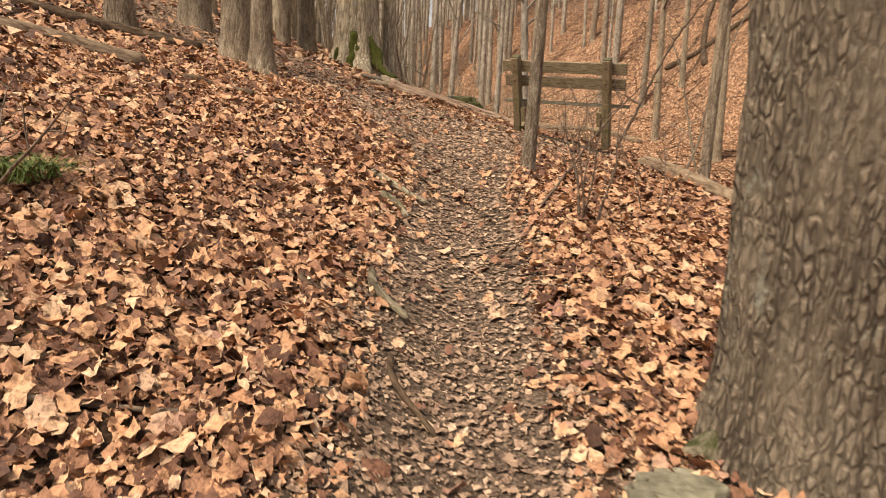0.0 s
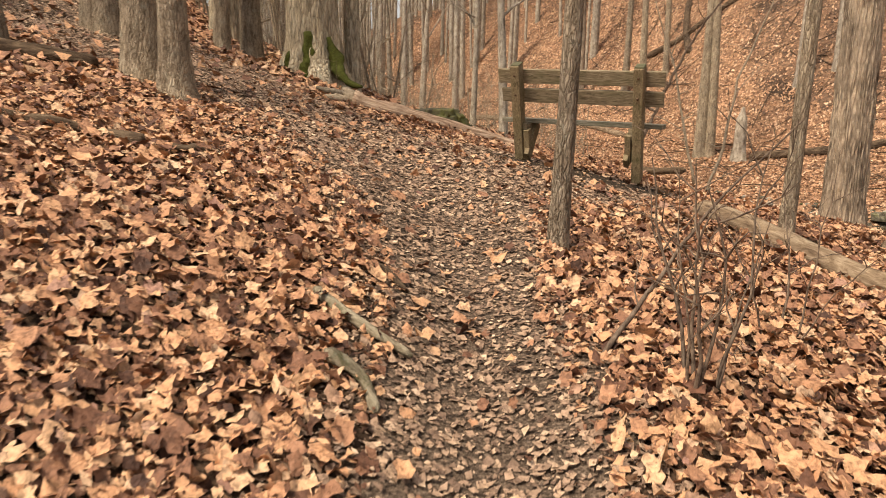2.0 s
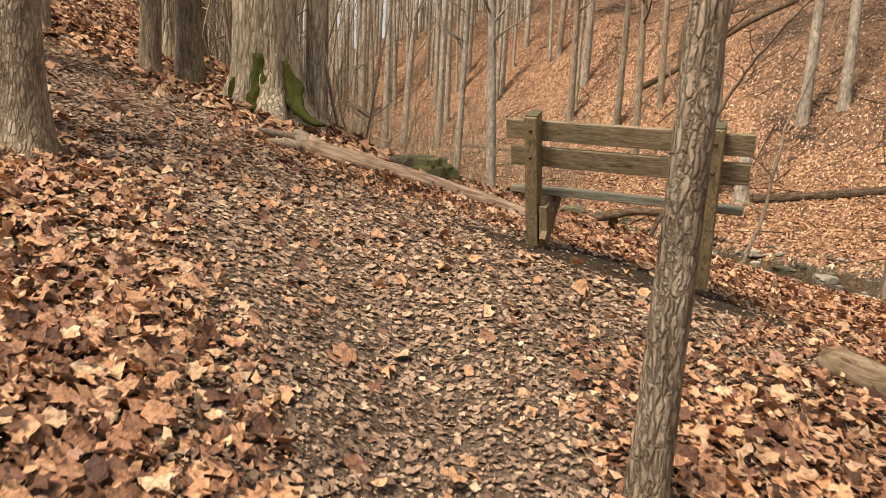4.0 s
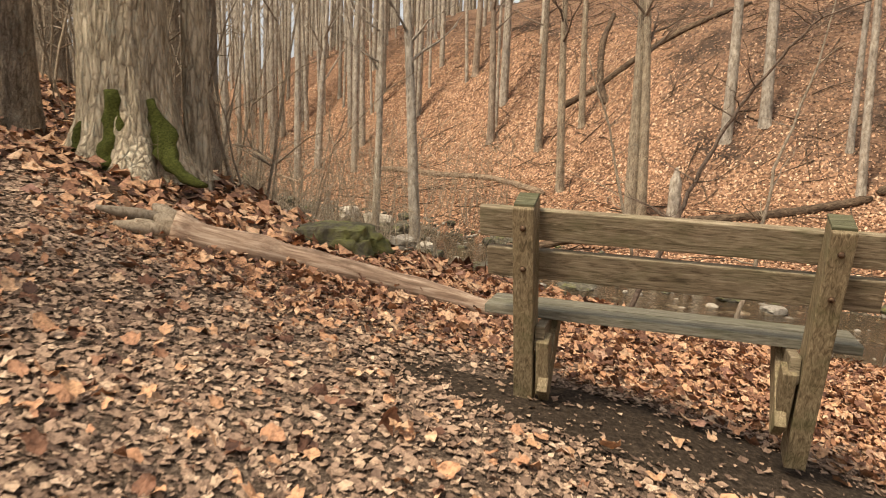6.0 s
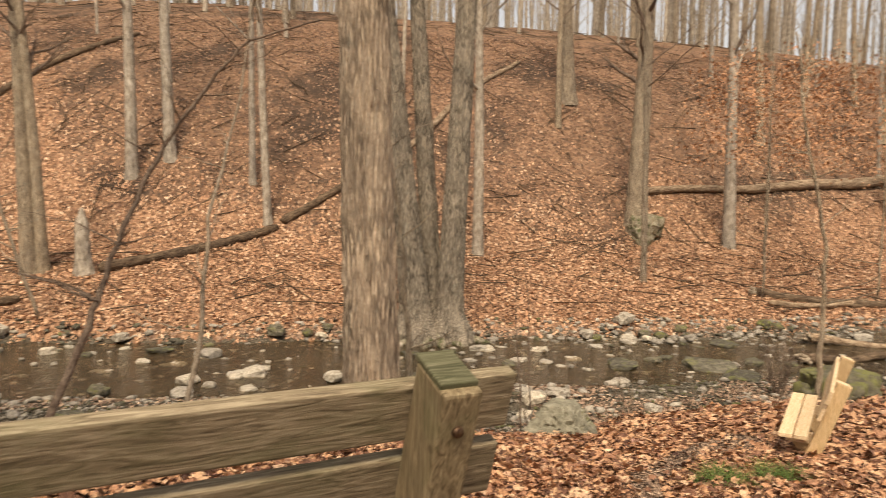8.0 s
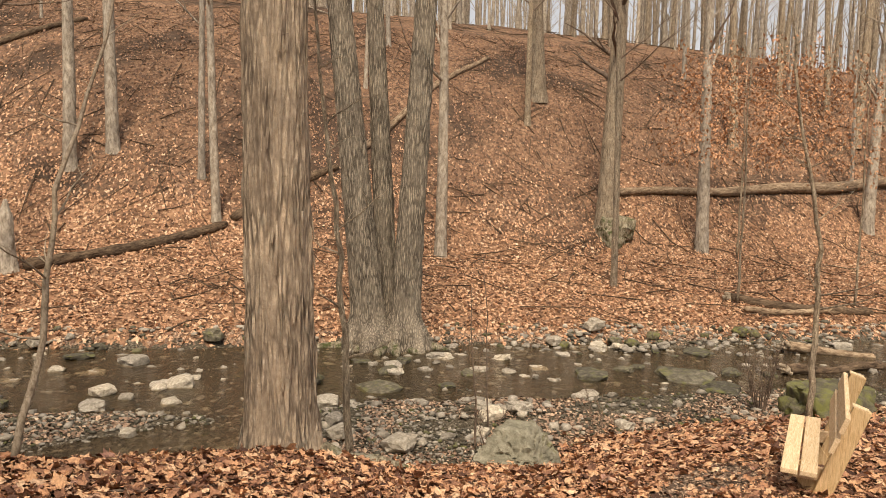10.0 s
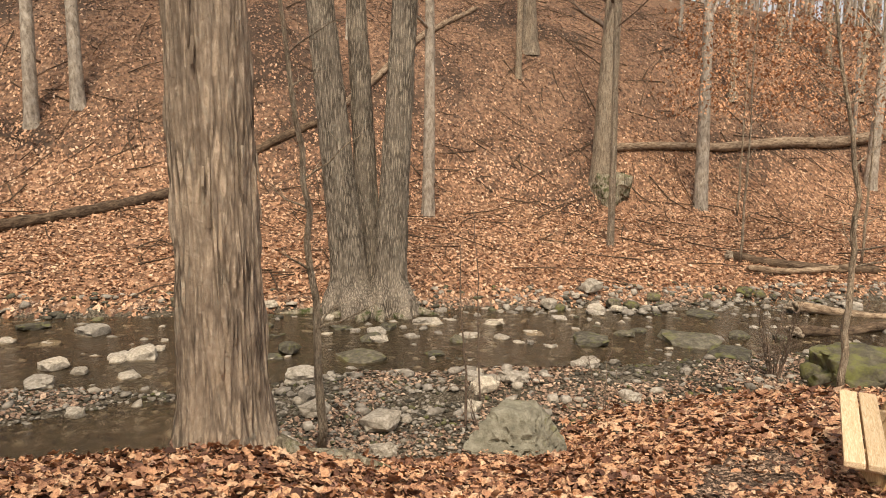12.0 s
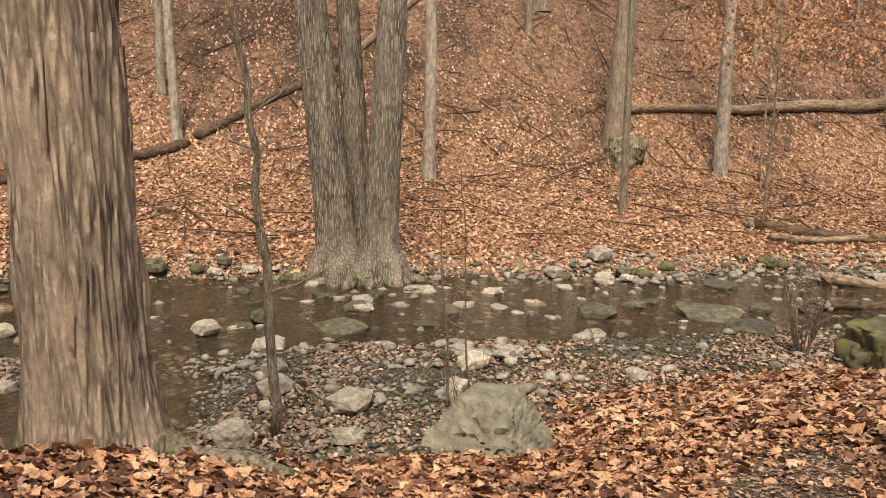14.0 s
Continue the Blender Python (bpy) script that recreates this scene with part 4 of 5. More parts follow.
# ---- benches ----
def bench(m, wood, seat_wood, cap_wood, label, brace_wood):
    """A plank bench. Local x along it, y to the front, z up from the seat posts' foot."""
    b = thing("bench", m, label, "bench")
    lean = radians(18)
    half = 0.62
    for s in (-1, 1):
        bm = bmesh.new()
        box(bm, (0.095, 0.14, 1.18), Matrix.Translation((s * half, 0.0, 0.43)) @ Matrix.Rotation(lean, 4, "X"), 0.008, 0.004)
        post = part("post", bm, brace_wood, b, "", False)
        bm = bmesh.new()
        box(bm, (0.09, 0.132, 0.016), Matrix.Translation((s * half, -0.164, 1.0)) @ Matrix.Rotation(lean, 4, "X"), 0.004)
        part("post_cap", bm, cap_wood, post, "green mossy post top" if cap_wood is WOOD_MOSS else "", False)
        for h in (0.88, 0.69):
            bm = bmesh.new()
            y = -(h - 0.43) * math.tan(lean) - 0.078
            bmesh.ops.create_cone(bm, cap_ends=True, segments=12, radius1=0.015, radius2=0.011, depth=0.012, matrix=Matrix.Translation((s * half, y, h)) @ Matrix.Rotation(lean + math.pi / 2, 4, "X"))
            part("bolt", bm, BOLT, post, "rusty bolt head")
    for k, h in enumerate((0.885, 0.695)):
        bm = bmesh.new()
        y = -(h - 0.43) * math.tan(lean) + 0.098
        box(bm, (1.7 - 0.04 * k, 0.042, 0.148), Matrix.Translation((0.012 * k, y, h)) @ Matrix.Rotation(lean, 4, "X"), 0.007, 0.003)
        part("back_board", bm, wood, b, "", False)
    for k in (0, 1):
        bm = bmesh.new()
        box(bm, (1.68, 0.135, 0.045), Matrix.Translation((-0.01, 0.19 + 0.15 * k, 0.425)), 0.008, 0.003)
        part("seat_plank", bm, seat_wood, b, "", False)
    for s in (-1, 1):
        bm = bmesh.new()
        box(bm, (0.045, 0.36, 0.12), Matrix.Translation((s * (half - 0.072), 0.17, 0.34)), 0.006)
        part("seat_bearer", bm, wood, b, "", False)
        bm = bmesh.new()
        box(bm, (0.05, 0.13, 0.44), Matrix.Translation((s * (half - 0.1), 0.17, 0.22)) @ Matrix.Rotation(-radians(38), 4, "X"), 0.007, 0.003)
        part("front_leg", bm, brace_wood, b, "", False)
        bm = bmesh.new()
        box(bm, (0.06, 0.1, 0.3), Matrix.Translation((s * (half - 0.09), 0.06, 0.2)) @ Matrix.Rotation(lean, 4, "X"), 0.006)
        part("cleat", bm, brace_wood, b, "", False)
    return b


e1 = Vector((0.914, -0.405, -0.02)).normalized()
f1 = Vector((0.405, 0.914, 0))
f1 = (f1 - e1 * f1.dot(e1)).normalized()
m1 = Matrix.Translation((1.488, 9.376, 0.445)) @ Matrix((e1, f1, e1.cross(f1))).transposed().to_4x4()
bench(m1, WOOD_WEATHERED, WOOD_SEAT, WOOD_MOSS, "weathered grey-brown plank bench with mossy posts facing the creek", WOOD_POST)
e2 = Vector((1.71, 0.26, 0.0)).normalized()
f2 = Vector((-0.15, 0.989, 0))
f2 = (f2 - e2 * f2.dot(e2)).normalized()
m2 = Matrix.Translation((9.74, 9.97, -0.86)) @ Matrix((e2, f2, e2.cross(f2))).transposed().to_4x4() @ Matrix.Translation((0, -0.29, -0.44))
bench(m2, WOOD_NEW, WOOD_NEW, WOOD_NEW, "new yellow pine plank bench on the creek bank", WOOD_NEW_POST)


# ---- fallen wood ----
def log_between(a, b, r0, r1, mat, label, seed, name="log", lift=0.6, sides=18, wob=0.05, torn=False):
    rng = random.Random(seed)
    (ax, ay), (bx, by) = a, b
    n = 40 if r0 > 0.05 else 16
    t = thing(name, (ax, ay, ground(ax, ay)), label, "log")
    pts, radii = [], []
    w1, w2 = rng.uniform(0, 6), rng.uniform(0, 6)
    for i in range(n + 1):
        f = i / n
        r = r0 + (r1 - r0) * f
        x, y = ax + (bx - ax) * f + wob * math.sin(4 * f + w1), ay + (by - ay) * f + wob * math.sin(3 * f + w2)
        pts.append((x - ax, y - ay, ground(x, y) - ground(ax, ay) + r * lift))
        radii.append(r * ((1.0 if torn and i == 0 else 0.5) if i in (0, n) else 1) * (1 + 0.05 * math.sin(9 * f + w1)) * (1 + (0.18 * max(0, 1 - 6 * f) if torn else 0)))
    bm = bmesh.new()
    tube(bm, pts, radii, sides, 0.28, 4, seed)
    stem = part("stem", bm, mat, t)
    turn = (Vector(pts[-1]) - Vector(pts[0])).to_track_quat("Z", "Y").to_matrix().to_4x4()  # grain along the stem
    stem.data.transform(turn.inverted())
    stem.matrix_basis = turn
    if torn:
        for k in range(9):
            bm = bmesh.new()
            p = Vector(pts[0]) + Vector((rng.uniform(-1, 1), rng.uniform(-1, 1), rng.uniform(-0.6, 1))) * r0 * 0.7
            d = (Vector(pts[0]) - Vector(pts[2])).normalized() + Vector((rng.uniform(-1, 1), rng.uniform(-1, 1), rng.uniform(-0.4, 0.8))) * 0.7
            tube(bm, [p - d * 0.1, p + d * 0.12, p + d * rng.uniform(0.14, 0.26)], [r0 * 0.5, r0 * 0.42, r0 * 0.15], 8, 0.4, 8, k)
            part("splinter", bm, TWIG_PALE, t)
    return t


log_between((-1.1, 11.42), (1.28, 11.5), 0.115, 0.075, LOG_BARE, "long barkless fallen log with a torn root end beside the trail", 1, torn=True, wob=0.04, sides=28)
log_between((2.34, 7.98), (3.75, 5.3), 0.085, 0.11, DEADWOOD, "grey weathered fallen log on the leaf-covered slope", 2)
log_between((4.07, 8.2), (5.8, 7.6), 0.1, 0.09, DEADWOOD, "pale weathered log lying on the slope", 19)
log_between((-2.84, 6.46), (-5.76, 6.0), 0.09, 0.08, DEADWOOD, "rotting fallen branch log among the leaves", 3)
log_between((-1.89, 6.7), (-2.64, 6.46), 0.06, 0.05, DEADWOOD_DARK, "short rotting log piece among the leaves", 4)
log_between((-3.3, 9.3), (-5.6, 8.6), 0.09, 0.08, DEADWOOD_DARK, "dark fallen log at the foot of a tree", 5)
log_between((-1.47, 7.03), (-1.73, 6.69), 0.055, 0.045, DEADWOOD_DARK, "dark rotten wood chunk lying in the leaves", 6)
log_between((11.8, 31.2), (18.9, 31.0), 0.2, 0.17, DEADWOOD_DARK, "long dark fallen trunk on the far slope", 7, wob=0.3)
log_between((18.9, 31.0), (24.0, 30.1), 0.17, 0.15, DEADWOOD_DARK, "dark fallen trunk climbing the far slope", 8, wob=0.2)
log_between((24.0, 30.1), (36.0, 31.2), 0.17, 0.13, DEADWOOD, "pale fallen trunk high on the far slope", 9, wob=0.2)
log_between((33.2, 21.9), (49.5, 11.2), 0.15, 0.33, DEADWOOD, "thick broken trunk fallen across the far slope", 10, lift=1.2, torn=True, wob=0.2)
log_between((27.8, 15.6), (30.5, 11.6), 0.16, 0.14, DEADWOOD_DARK, "dark drift log on the far bank", 11, torn=True, wob=0.25)
log_between((26.8, 15.0), (30.0, 12.2), 0.1, 0.1, DEADWOOD, "bleached drift branch on the far bank", 12, lift=1.4, wob=0.25)
log_between((21.0, 12.5), (25.5, 9.8), 0.12, 0.1, DEADWOOD_DARK, "drift log lying in the creek shallows", 13, lift=1.6, torn=True, wob=0.2)
log_between((23.8, 13.0), (25.4, 10.8), 0.13, 0.1, DEADWOOD, "bleached log on the gravel bar", 14, lift=1.5, torn=True, wob=0.15)
log_between((1.5, 50), (9.0, 39.2), 0.2, 0.15, DEADWOOD, "pale fallen trunk on the far bank upstream", 15, wob=0.4)
log_between((11.0, 46), (21.0, 44.5), 0.2, 0.14, DEADWOOD_DARK, "dark fallen trunk on the upper slope", 16, wob=0.4)
log_between((13.0, 44), (16.0, 52), 0.2, 0.15, DEADWOOD_DARK, "dark fallen trunk lying up the slope", 17, wob=0.4)
log_between((5.2, 30.5), (9.0, 29.5), 0.15, 0.12, DEADWOOD_DARK, "dark driftwood across the creek stones", 18, lift=3)
# dead twigs strewn over the slopes
bm = bmesh.new()
rng = random.Random(77)
for k in range(1500):
    u, d = rng.uniform(-30, 30), rng.uniform(3, 32)
    v = float(creek_bend(np.float64(u))) + d
    x, y = (0.78 * u + 0.62 * v) / 0.9928, (-0.62 * u + 0.78 * v) / 0.9928
    a, q, r = rng.uniform(0, 6.28), rng.uniform(0.4, 2.6), rng.uniform(0.008, 0.03)
    p = [(x + math.cos(a) * q * f, y + math.sin(a) * q * f, 0) for f in (-0.5, 0, 0.5)]
    tube(bm, [(px, py + 0.04 * q * (i == 1), ground(px, py) + 0.05 + rng.uniform(0, 0.12)) for i, (px, py, _) in enumerate(p)], [r, r * 0.8, r * 0.4], 5)
twigs = part("fallen_twigs", bm, DEADWOOD_DARK)
tagged(twigs, "dead twigs and sticks strewn over the far slope", "twigs", kind="stuff")
# sticks on the trail's edge
for k, (a, b, r, mat) in enumerate((((-0.37, 4.97), (0.06, 4.71), 0.028, BARK_MOSSY), ((-0.24, 4.44), (0.03, 4.2), 0.03, BARK_MOSSY), ((-0.21, 5.53), (0.06, 5.4), 0.02, DEADWOOD_DARK), ((-0.06, 3.14), (0.13, 2.69), 0.026, BARK_MOSSY), ((-0.4, 2.96), (-0.24, 2.75), 0.022, DEADWOOD_DARK), ((0.14, 2.37), (0.33, 1.82), 0.016, DEADWOOD_DARK), ((1.21, 3.54), (1.39, 3.71), 0.02, DEADWOOD_DARK), ((-1.15, 1.42), (-0.52, 1.66), 0.015, TWIG), ((0.97, 2.48), (1.34, 3.16), 0.008, TWIG), ((0.92, 5.3), (1.62, 5.45), 0.016, TWIG), ((4.6, 13.1), (5.7, 12.6), 0.018, TWIG))):
    log_between(a, b, r, r * 0.75, mat, "mossy dead stick half buried in the leaves beside the trail" if mat is BARK_MOSSY else "thin dead stick lying among the leaves", 30 + k, "stick", 1.6, 9, 0.04)


# ---- stones ----
def stone_mesh(bm, seed, size, flat=0.7, level=3):
    made = bmesh.ops.create_icosphere(bm, subdivisions=level, radius=0.5)["verts"]
    s = Vector((seed * 3.1, seed * 1.7, seed * 0.9))
    for v in made:
        c = v.co.normalized()
        r = 0.5 * (1 + 0.5 * noise.noise(c * 1.3 + s) + 0.18 * noise.noise(c * 3.5 + s))
        q = c * r
        for ax in range(3):  # broken flat faces
            q[ax] = max(-0.4, min(0.41 + 0.09 * noise.noise(c * 2 + s), q[ax]))
        v.co = Vector((q.x * size[0], q.y * size[1], q.z * size[2] * flat)) * 1.25
    return made


stone_kinds = []
for k in range(7):
    bm = bmesh.new()
    stone_mesh(bm, k + 1, (1, 0.8 + 0.05 * k, 0.8), 0.75, 2 + k % 2)
    me = bpy.data.meshes.new("stone")
    bm.to_mesh(me)
    bm.free()
    stone_kinds.append(me)
STONE_SETS = {}


def stone_at(x, y, size, mat, label, group="", name="stone", lift=0.2, turn=None, tall=1.0):
    k = rng.randrange(len(stone_kinds))
    me = STONE_SETS.get((k, mat.name))
    if me is None:
        me = STONE_SETS[(k, mat.name)] = stone_kinds[k].copy()
        me.materials.append(mat)
        if mat is STONE_MOSSY:
            me.shade_smooth()
    ob = new(name, me)
    a = rng.uniform(0, 6.28) if turn is None else turn
    base = ground(x, y)
    ob.matrix_basis = Matrix.Translation((x, y, base + size * lift * tall)) @ Matrix.Rotation(a, 4, "Z") @ Matrix.Rotation(rng.uniform(-0.2, 0.2), 4, "X") @ Matrix.Diagonal((size, size, size * tall, 1))
    return tagged(ob, label, "stone", group)


rng = random.Random(12)
for x, y, s in ((10.8, 23.4, 0.58), (10.56, 21.3, 0.57), (9.2, 21.75, 0.45), (8.6, 21.0, 0.42), (9.75, 20.4, 0.34), (11.5, 18.2, 0.48), (10.8, 17.25, 0.36), (10.3, 16.6, 0.42), (13.4, 15.2, 0.4), (12.8, 15.4, 0.42), (13.1, 15.8, 0.3), (15.05, 18.65, 0.3), (15.9, 17.8, 0.26), (17.3, 18.0, 0.4), (20.2, 16.8, 0.55), (14.5, 22.4, 0.32), (13.9, 22.8, 0.3), (16.3, 17.2, 0.32), (15.4, 15.0, 0.3), (15.7, 14.9, 0.34), (9.9, 23.3, 0.36), (17.4, 19.6, 0.3), (10.6, 15.7, 0.5), (10.0, 15.1, 0.34), (9.2, 16.0, 0.42), (25.9, 11.8, 0.5)):
    stone_at(x, y, s, STONE, "pale rounded creek stone", "creek stones", lift=0.28, tall=0.8)
for x, y, s in ((18.9, 14.0, 1.15), (17.4, 15.7, 0.9), (18.0, 13.0, 0.8), (21.9, 14.7, 0.75), (13.2, 18.4, 0.85), (12.0, 19.6, 0.5), (10.2, 24.6, 0.6), (6.4, 25.8, 0.9), (4.4, 28.5, 1.0)):
    stone_at(x, y, s, STONE_DARK, "flat dark wet creek boulder with moss", "creek boulders", lift=0.16, tall=0.5)


def boulder_at(x, y, size, mat, label, seed, lift=0.1, turn=0.0, cracks=0.05, facets=0):
    """A weathered boulder with ledges and cracks, sunk into the ground."""
    bm = bmesh.new()
    s = Vector((seed * 3.1, seed * 1.7, seed * 0.9))
    pick = random.Random(int(seed * 10))
    cuts = [(Vector((pick.gauss(0, 1), pick.gauss(0, 1), pick.gauss(0.2, 0.7))).normalized(), pick.uniform(0.26, 0.4)) for _ in range(facets)]
    for v in bmesh.ops.create_icosphere(bm, subdivisions=5, radius=0.5)["verts"]:
        c = v.co.normalized()
        r = 0.5 * (1 + 0.32 * noise.noise(c * 1.2 + s) + 0.16 * noise.noise(c * 2.9 + s) + 0.07 * noise.noise(c * 7 + s) + 0.035 * noise.noise(c * 17 + s))
        r -= cracks * max(0.0, 1 - abs(noise.noise(c * 1.9 + s * 2)) * 12)
        for n_, k_ in cuts:
            r = min(r, k_ / max(0.2, c.dot(n_)))
        if facets:
            r += 0.012 * noise.noise(c * 6 + s) + 0.008 * noise.noise(c * 15 + s) - cracks * max(0.0, 1 - abs(noise.noise(c * 2.3 + s * 2)) * 22)
        h = c.z * r
        h = h + (0.012 if facets else 0.05) * math.sin(h * 26 + 3 * noise.noise(c * 2 + s))  # ledges
        v.co = (c.x * r * size[0], c.y * r * size[1], min(h, (0.44 if facets else 0.36) + 0.06 * noise.noise(c * 4 + s)) * size[2])
    ob = part("boulder", bm, mat, smooth=not facets)
    ob.matrix_basis = Matrix.Translation((x, y, ground(x, y) + lift)) @ Matrix.Rotation(turn, 4, "Z")
    return tagged(ob, label, "boulder")


boulder_at(15.5, 10.6, (1.7, 1.3, 1.0), STONE_MOSSY, "big boulder covered in green moss at the bank's edge", 1.2, 0.15)
boulder_at(-0.05, 12.72, (0.95, 0.62, 0.5), STONE_MOSSY, "low boulder covered in green moss beside the fallen log", 2.3, 0.02)
boulder_at(9.45, 13.35, (0.5, 0.4, 0.45), STONE_MOSSY, "small mossy stone on the bank", 3.4, 0.05)
boulder_at(1.18, 1.5, (0.34, 0.28, 0.18), STONE_LICHEN, "pale mossy stone at the foot of the tree", 4.1, 0.02)
boulder_at(8.9, 12.55, (1.3, 1.1, 0.85), STONE_LICHEN, "large cracked grey boulder with lichen on the leafy bank", 5.2, 0.1, 0.6, 0.06, 14)
for k in range(115):  # stones strewn through the bed and bars
    u, d = rng.uniform(-24, 24), rng.uniform(-5.2, 2.6)
    v = float(creek_bend(np.float64(u))) + d
    x, y = (0.78 * u + 0.62 * v) / 0.9928, (-0.62 * u + 0.78 * v) / 0.9928
    s = 0.12 + 0.3 * rng.random() ** 2
    s = s * (1.25 if d > 1.8 else 1)
    stone_at(x, y, s, STONE if rng.random() < 0.62 else STONE_DARK, "rounded stone in the creek bed", "creek stones", lift=0.42 if d > -2.4 else 0.2)

for k in range(34):  # stones standing out of the shallows
    u, d = rng.uniform(-10, 9), rng.uniform(-2.2, 1.6)
    v = float(creek_bend(np.float64(u))) + d
    stone_at((0.78 * u + 0.62 * v) / 0.9928, (-0.62 * u + 0.78 * v) / 0.9928, rng.uniform(0.2, 0.45), STONE if rng.random() < 0.55 else STONE_DARK, "low stone standing out of the shallow water", "creek stones", lift=0.3, tall=0.7)

for k in range(11):  # mossy stones along the far edge
    u, d = rng.uniform(-14, 16), rng.uniform(1.5, 2.7)
    v = float(creek_bend(np.float64(u))) + d
    stone_at((0.78 * u + 0.62 * v) / 0.9928, (-0.62 * u + 0.78 * v) / 0.9928, rng.uniform(0.2, 0.45), STONE_MOSSY, "mossy stone at the far water's edge", "mossy stones", lift=0.25)
for k in range(42):  # the stony run upstream
    u, d = rng.uniform(-38, -14), rng.uniform(-3.2, 2.4)
    v = float(creek_bend(np.float64(u))) + d
    x, y = (0.78 * u + 0.62 * v) / 0.9928, (-0.62 * u + 0.78 * v) / 0.9928
    stone_at(x, y, rng.uniform(0.3, 0.95), STONE if rng.random() < 0.5 else STONE_DARK, "rounded stone in the creek upstream", "creek stones", lift=0.35)
for k in range(75):  # the stony flat below the mossy tree
    u, d = rng.uniform(-22, -7), rng.uniform(-11.5, -3.5)
    v = float(creek_bend(np.float64(u))) + d
    x, y = (0.78 * u + 0.62 * v) / 0.9928, (-0.62 * u + 0.78 * v) / 0.9928
    if d + bank_shift(np.float64(u)) > -4.6:
        stone_at(x, y, rng.uniform(0.18, 0.7), STONE if rng.random() < 0.45 else STONE_DARK, "rounded stone on the creek's stony flat", "creek stones", lift=0.25, tall=0.7)
# gravel and cobbles
rg = np.random.RandomState(9)


def pebbles(name, n, u0, u1, d0, d1, lo, hi, mat, label):
    phi = (1 + 5 ** 0.5) / 2
    ico = np.array([(-1, phi, 0), (1, phi, 0), (-1, -phi, 0), (1, -phi, 0), (0, -1, phi), (0, 1, phi), (0, -1, -phi), (0, 1, -phi), (phi, 0, -1), (phi, 0, 1), (-phi, 0, -1), (-phi, 0, 1)]) / 1.9
    tri = np.array([(0, 11, 5), (0, 5, 1), (0, 1, 7), (0, 7, 10), (0, 10, 11), (1, 5, 9), (5, 11, 4), (11, 10, 2), (10, 7, 6), (7, 1, 8), (3, 9, 4), (3, 4, 2), (3, 2, 6), (3, 6, 8), (3, 8, 9), (4, 9, 5), (2, 4, 11), (6, 2, 10), (8, 6, 7), (9, 8, 1)])
    u, d = rg.uniform(u0, u1, n), rg.uniform(d0, d1, n)
    v = creek_bend(u) + d
    x, y = (0.78 * u + 0.62 * v) / 0.9928, (-0.62 * u + 0.78 * v) / 0.9928
    s = lo + (hi - lo) * rg.rand(n) ** 2.5
    p = ico[None] * (1 + 0.22 * rg.randn(n, 12, 1)) * s[:, None, None] * 0.5 * np.stack([rg.uniform(0.8, 1.5, n), rg.uniform(0.7, 1.1, n), rg.uniform(0.4, 0.8, n)], -1)[:, None, :]
    a = rg.uniform(0, 6.28, n)
    px = p[:, :, 0] * np.cos(a)[:, None] - p[:, :, 1] * np.sin(a)[:, None]
    py = p[:, :, 0] * np.sin(a)[:, None] + p[:, :, 1] * np.cos(a)[:, None]
    verts = np.stack([x[:, None] + px, y[:, None] + py, (land(x, y) + 0.2 * s)[:, None] + p[:, :, 2]], -1).reshape(-1, 3)
    ob = array_mesh(name, verts, (tri[None] + (np.arange(n) * 12)[:, None, None]).reshape(-1, 3), mat)
    return tagged(ob, label, "gravel", kind="stuff")


pebbles("gravel", 11000, -12, 0, -8.4, -2.6, 0.015, 0.1, STONE, "pale grey gravel and cobbles on the creek bar")
pebbles("gravel", 12000, -12, 12, -8.2, -1.9, 0.02, 0.11, STONE_DARK, "dark gravel along the near shore")
pebbles("gravel", 5800, -30, 34, -5.6, 2.9, 0.04, 0.24, STONE, "grey cobbles along the creek bed")
pebbles("gravel", 600, 3, 16, 0.9, 2.8, 0.05, 0.26, STONE, "pale cobbles on the bar along the far shore")
pebbles("gravel", 900, -30, 34, 1.5, 3.1, 0.05, 0.24, STONE_DARK, "dark stones along the far water's edge")


# ---- saplings, shrubs and grass ----
def shrub(x, y, stems, height, spread, seed, label, mat=TWIG, thick=0.009, sub=4, name="shrub"):
    rng = random.Random(seed)
    t = thing(name, (x, y, ground(x, y) - 0.02), label, "shrub")
    for k in range(stems):
        bm = bmesh.new()
        a, h = rng.uniform(0, 6.28), height * rng.uniform(0.55, 1.0)
        p = crooked((0.08 * math.cos(a), 0.08 * math.sin(a), 0), (spread * math.cos(a) * rng.uniform(0.3, 1), spread * math.sin(a) * rng.uniform(0.3, 1), h), 7, h * 0.03, rng)
        r = thick * rng.uniform(0.7, 1.2)
        tube(bm, p, [r * (1 - 0.11 * i) for i in range(8)], 6, cap=False)
        for _ in range(sub):
            j = rng.randint(2, 6)
            d = Vector((rng.uniform(-1, 1), rng.uniform(-1, 1), rng.uniform(0.1, 1))).normalized()
            q = crooked(p[j], p[j] + d * h * rng.uniform(0.2, 0.45), 4, h * 0.03, rng)
            tube(bm, q, [r * 0.5, r * 0.42, r * 0.34, r * 0.25, r * 0.15], 4, cap=False)
            for _ in range(2):
                w = q[rng.randint(1, 3)]
                d2 = (d + Vector((rng.uniform(-1, 1), rng.uniform(-1, 1), rng.uniform(-0.2, 0.8)))).normalized()
                tube(bm, [w, w + d2 * h * 0.1], [r * 0.3, r * 0.12], 3, cap=False)
        part("stem", bm, mat, t)
    return t


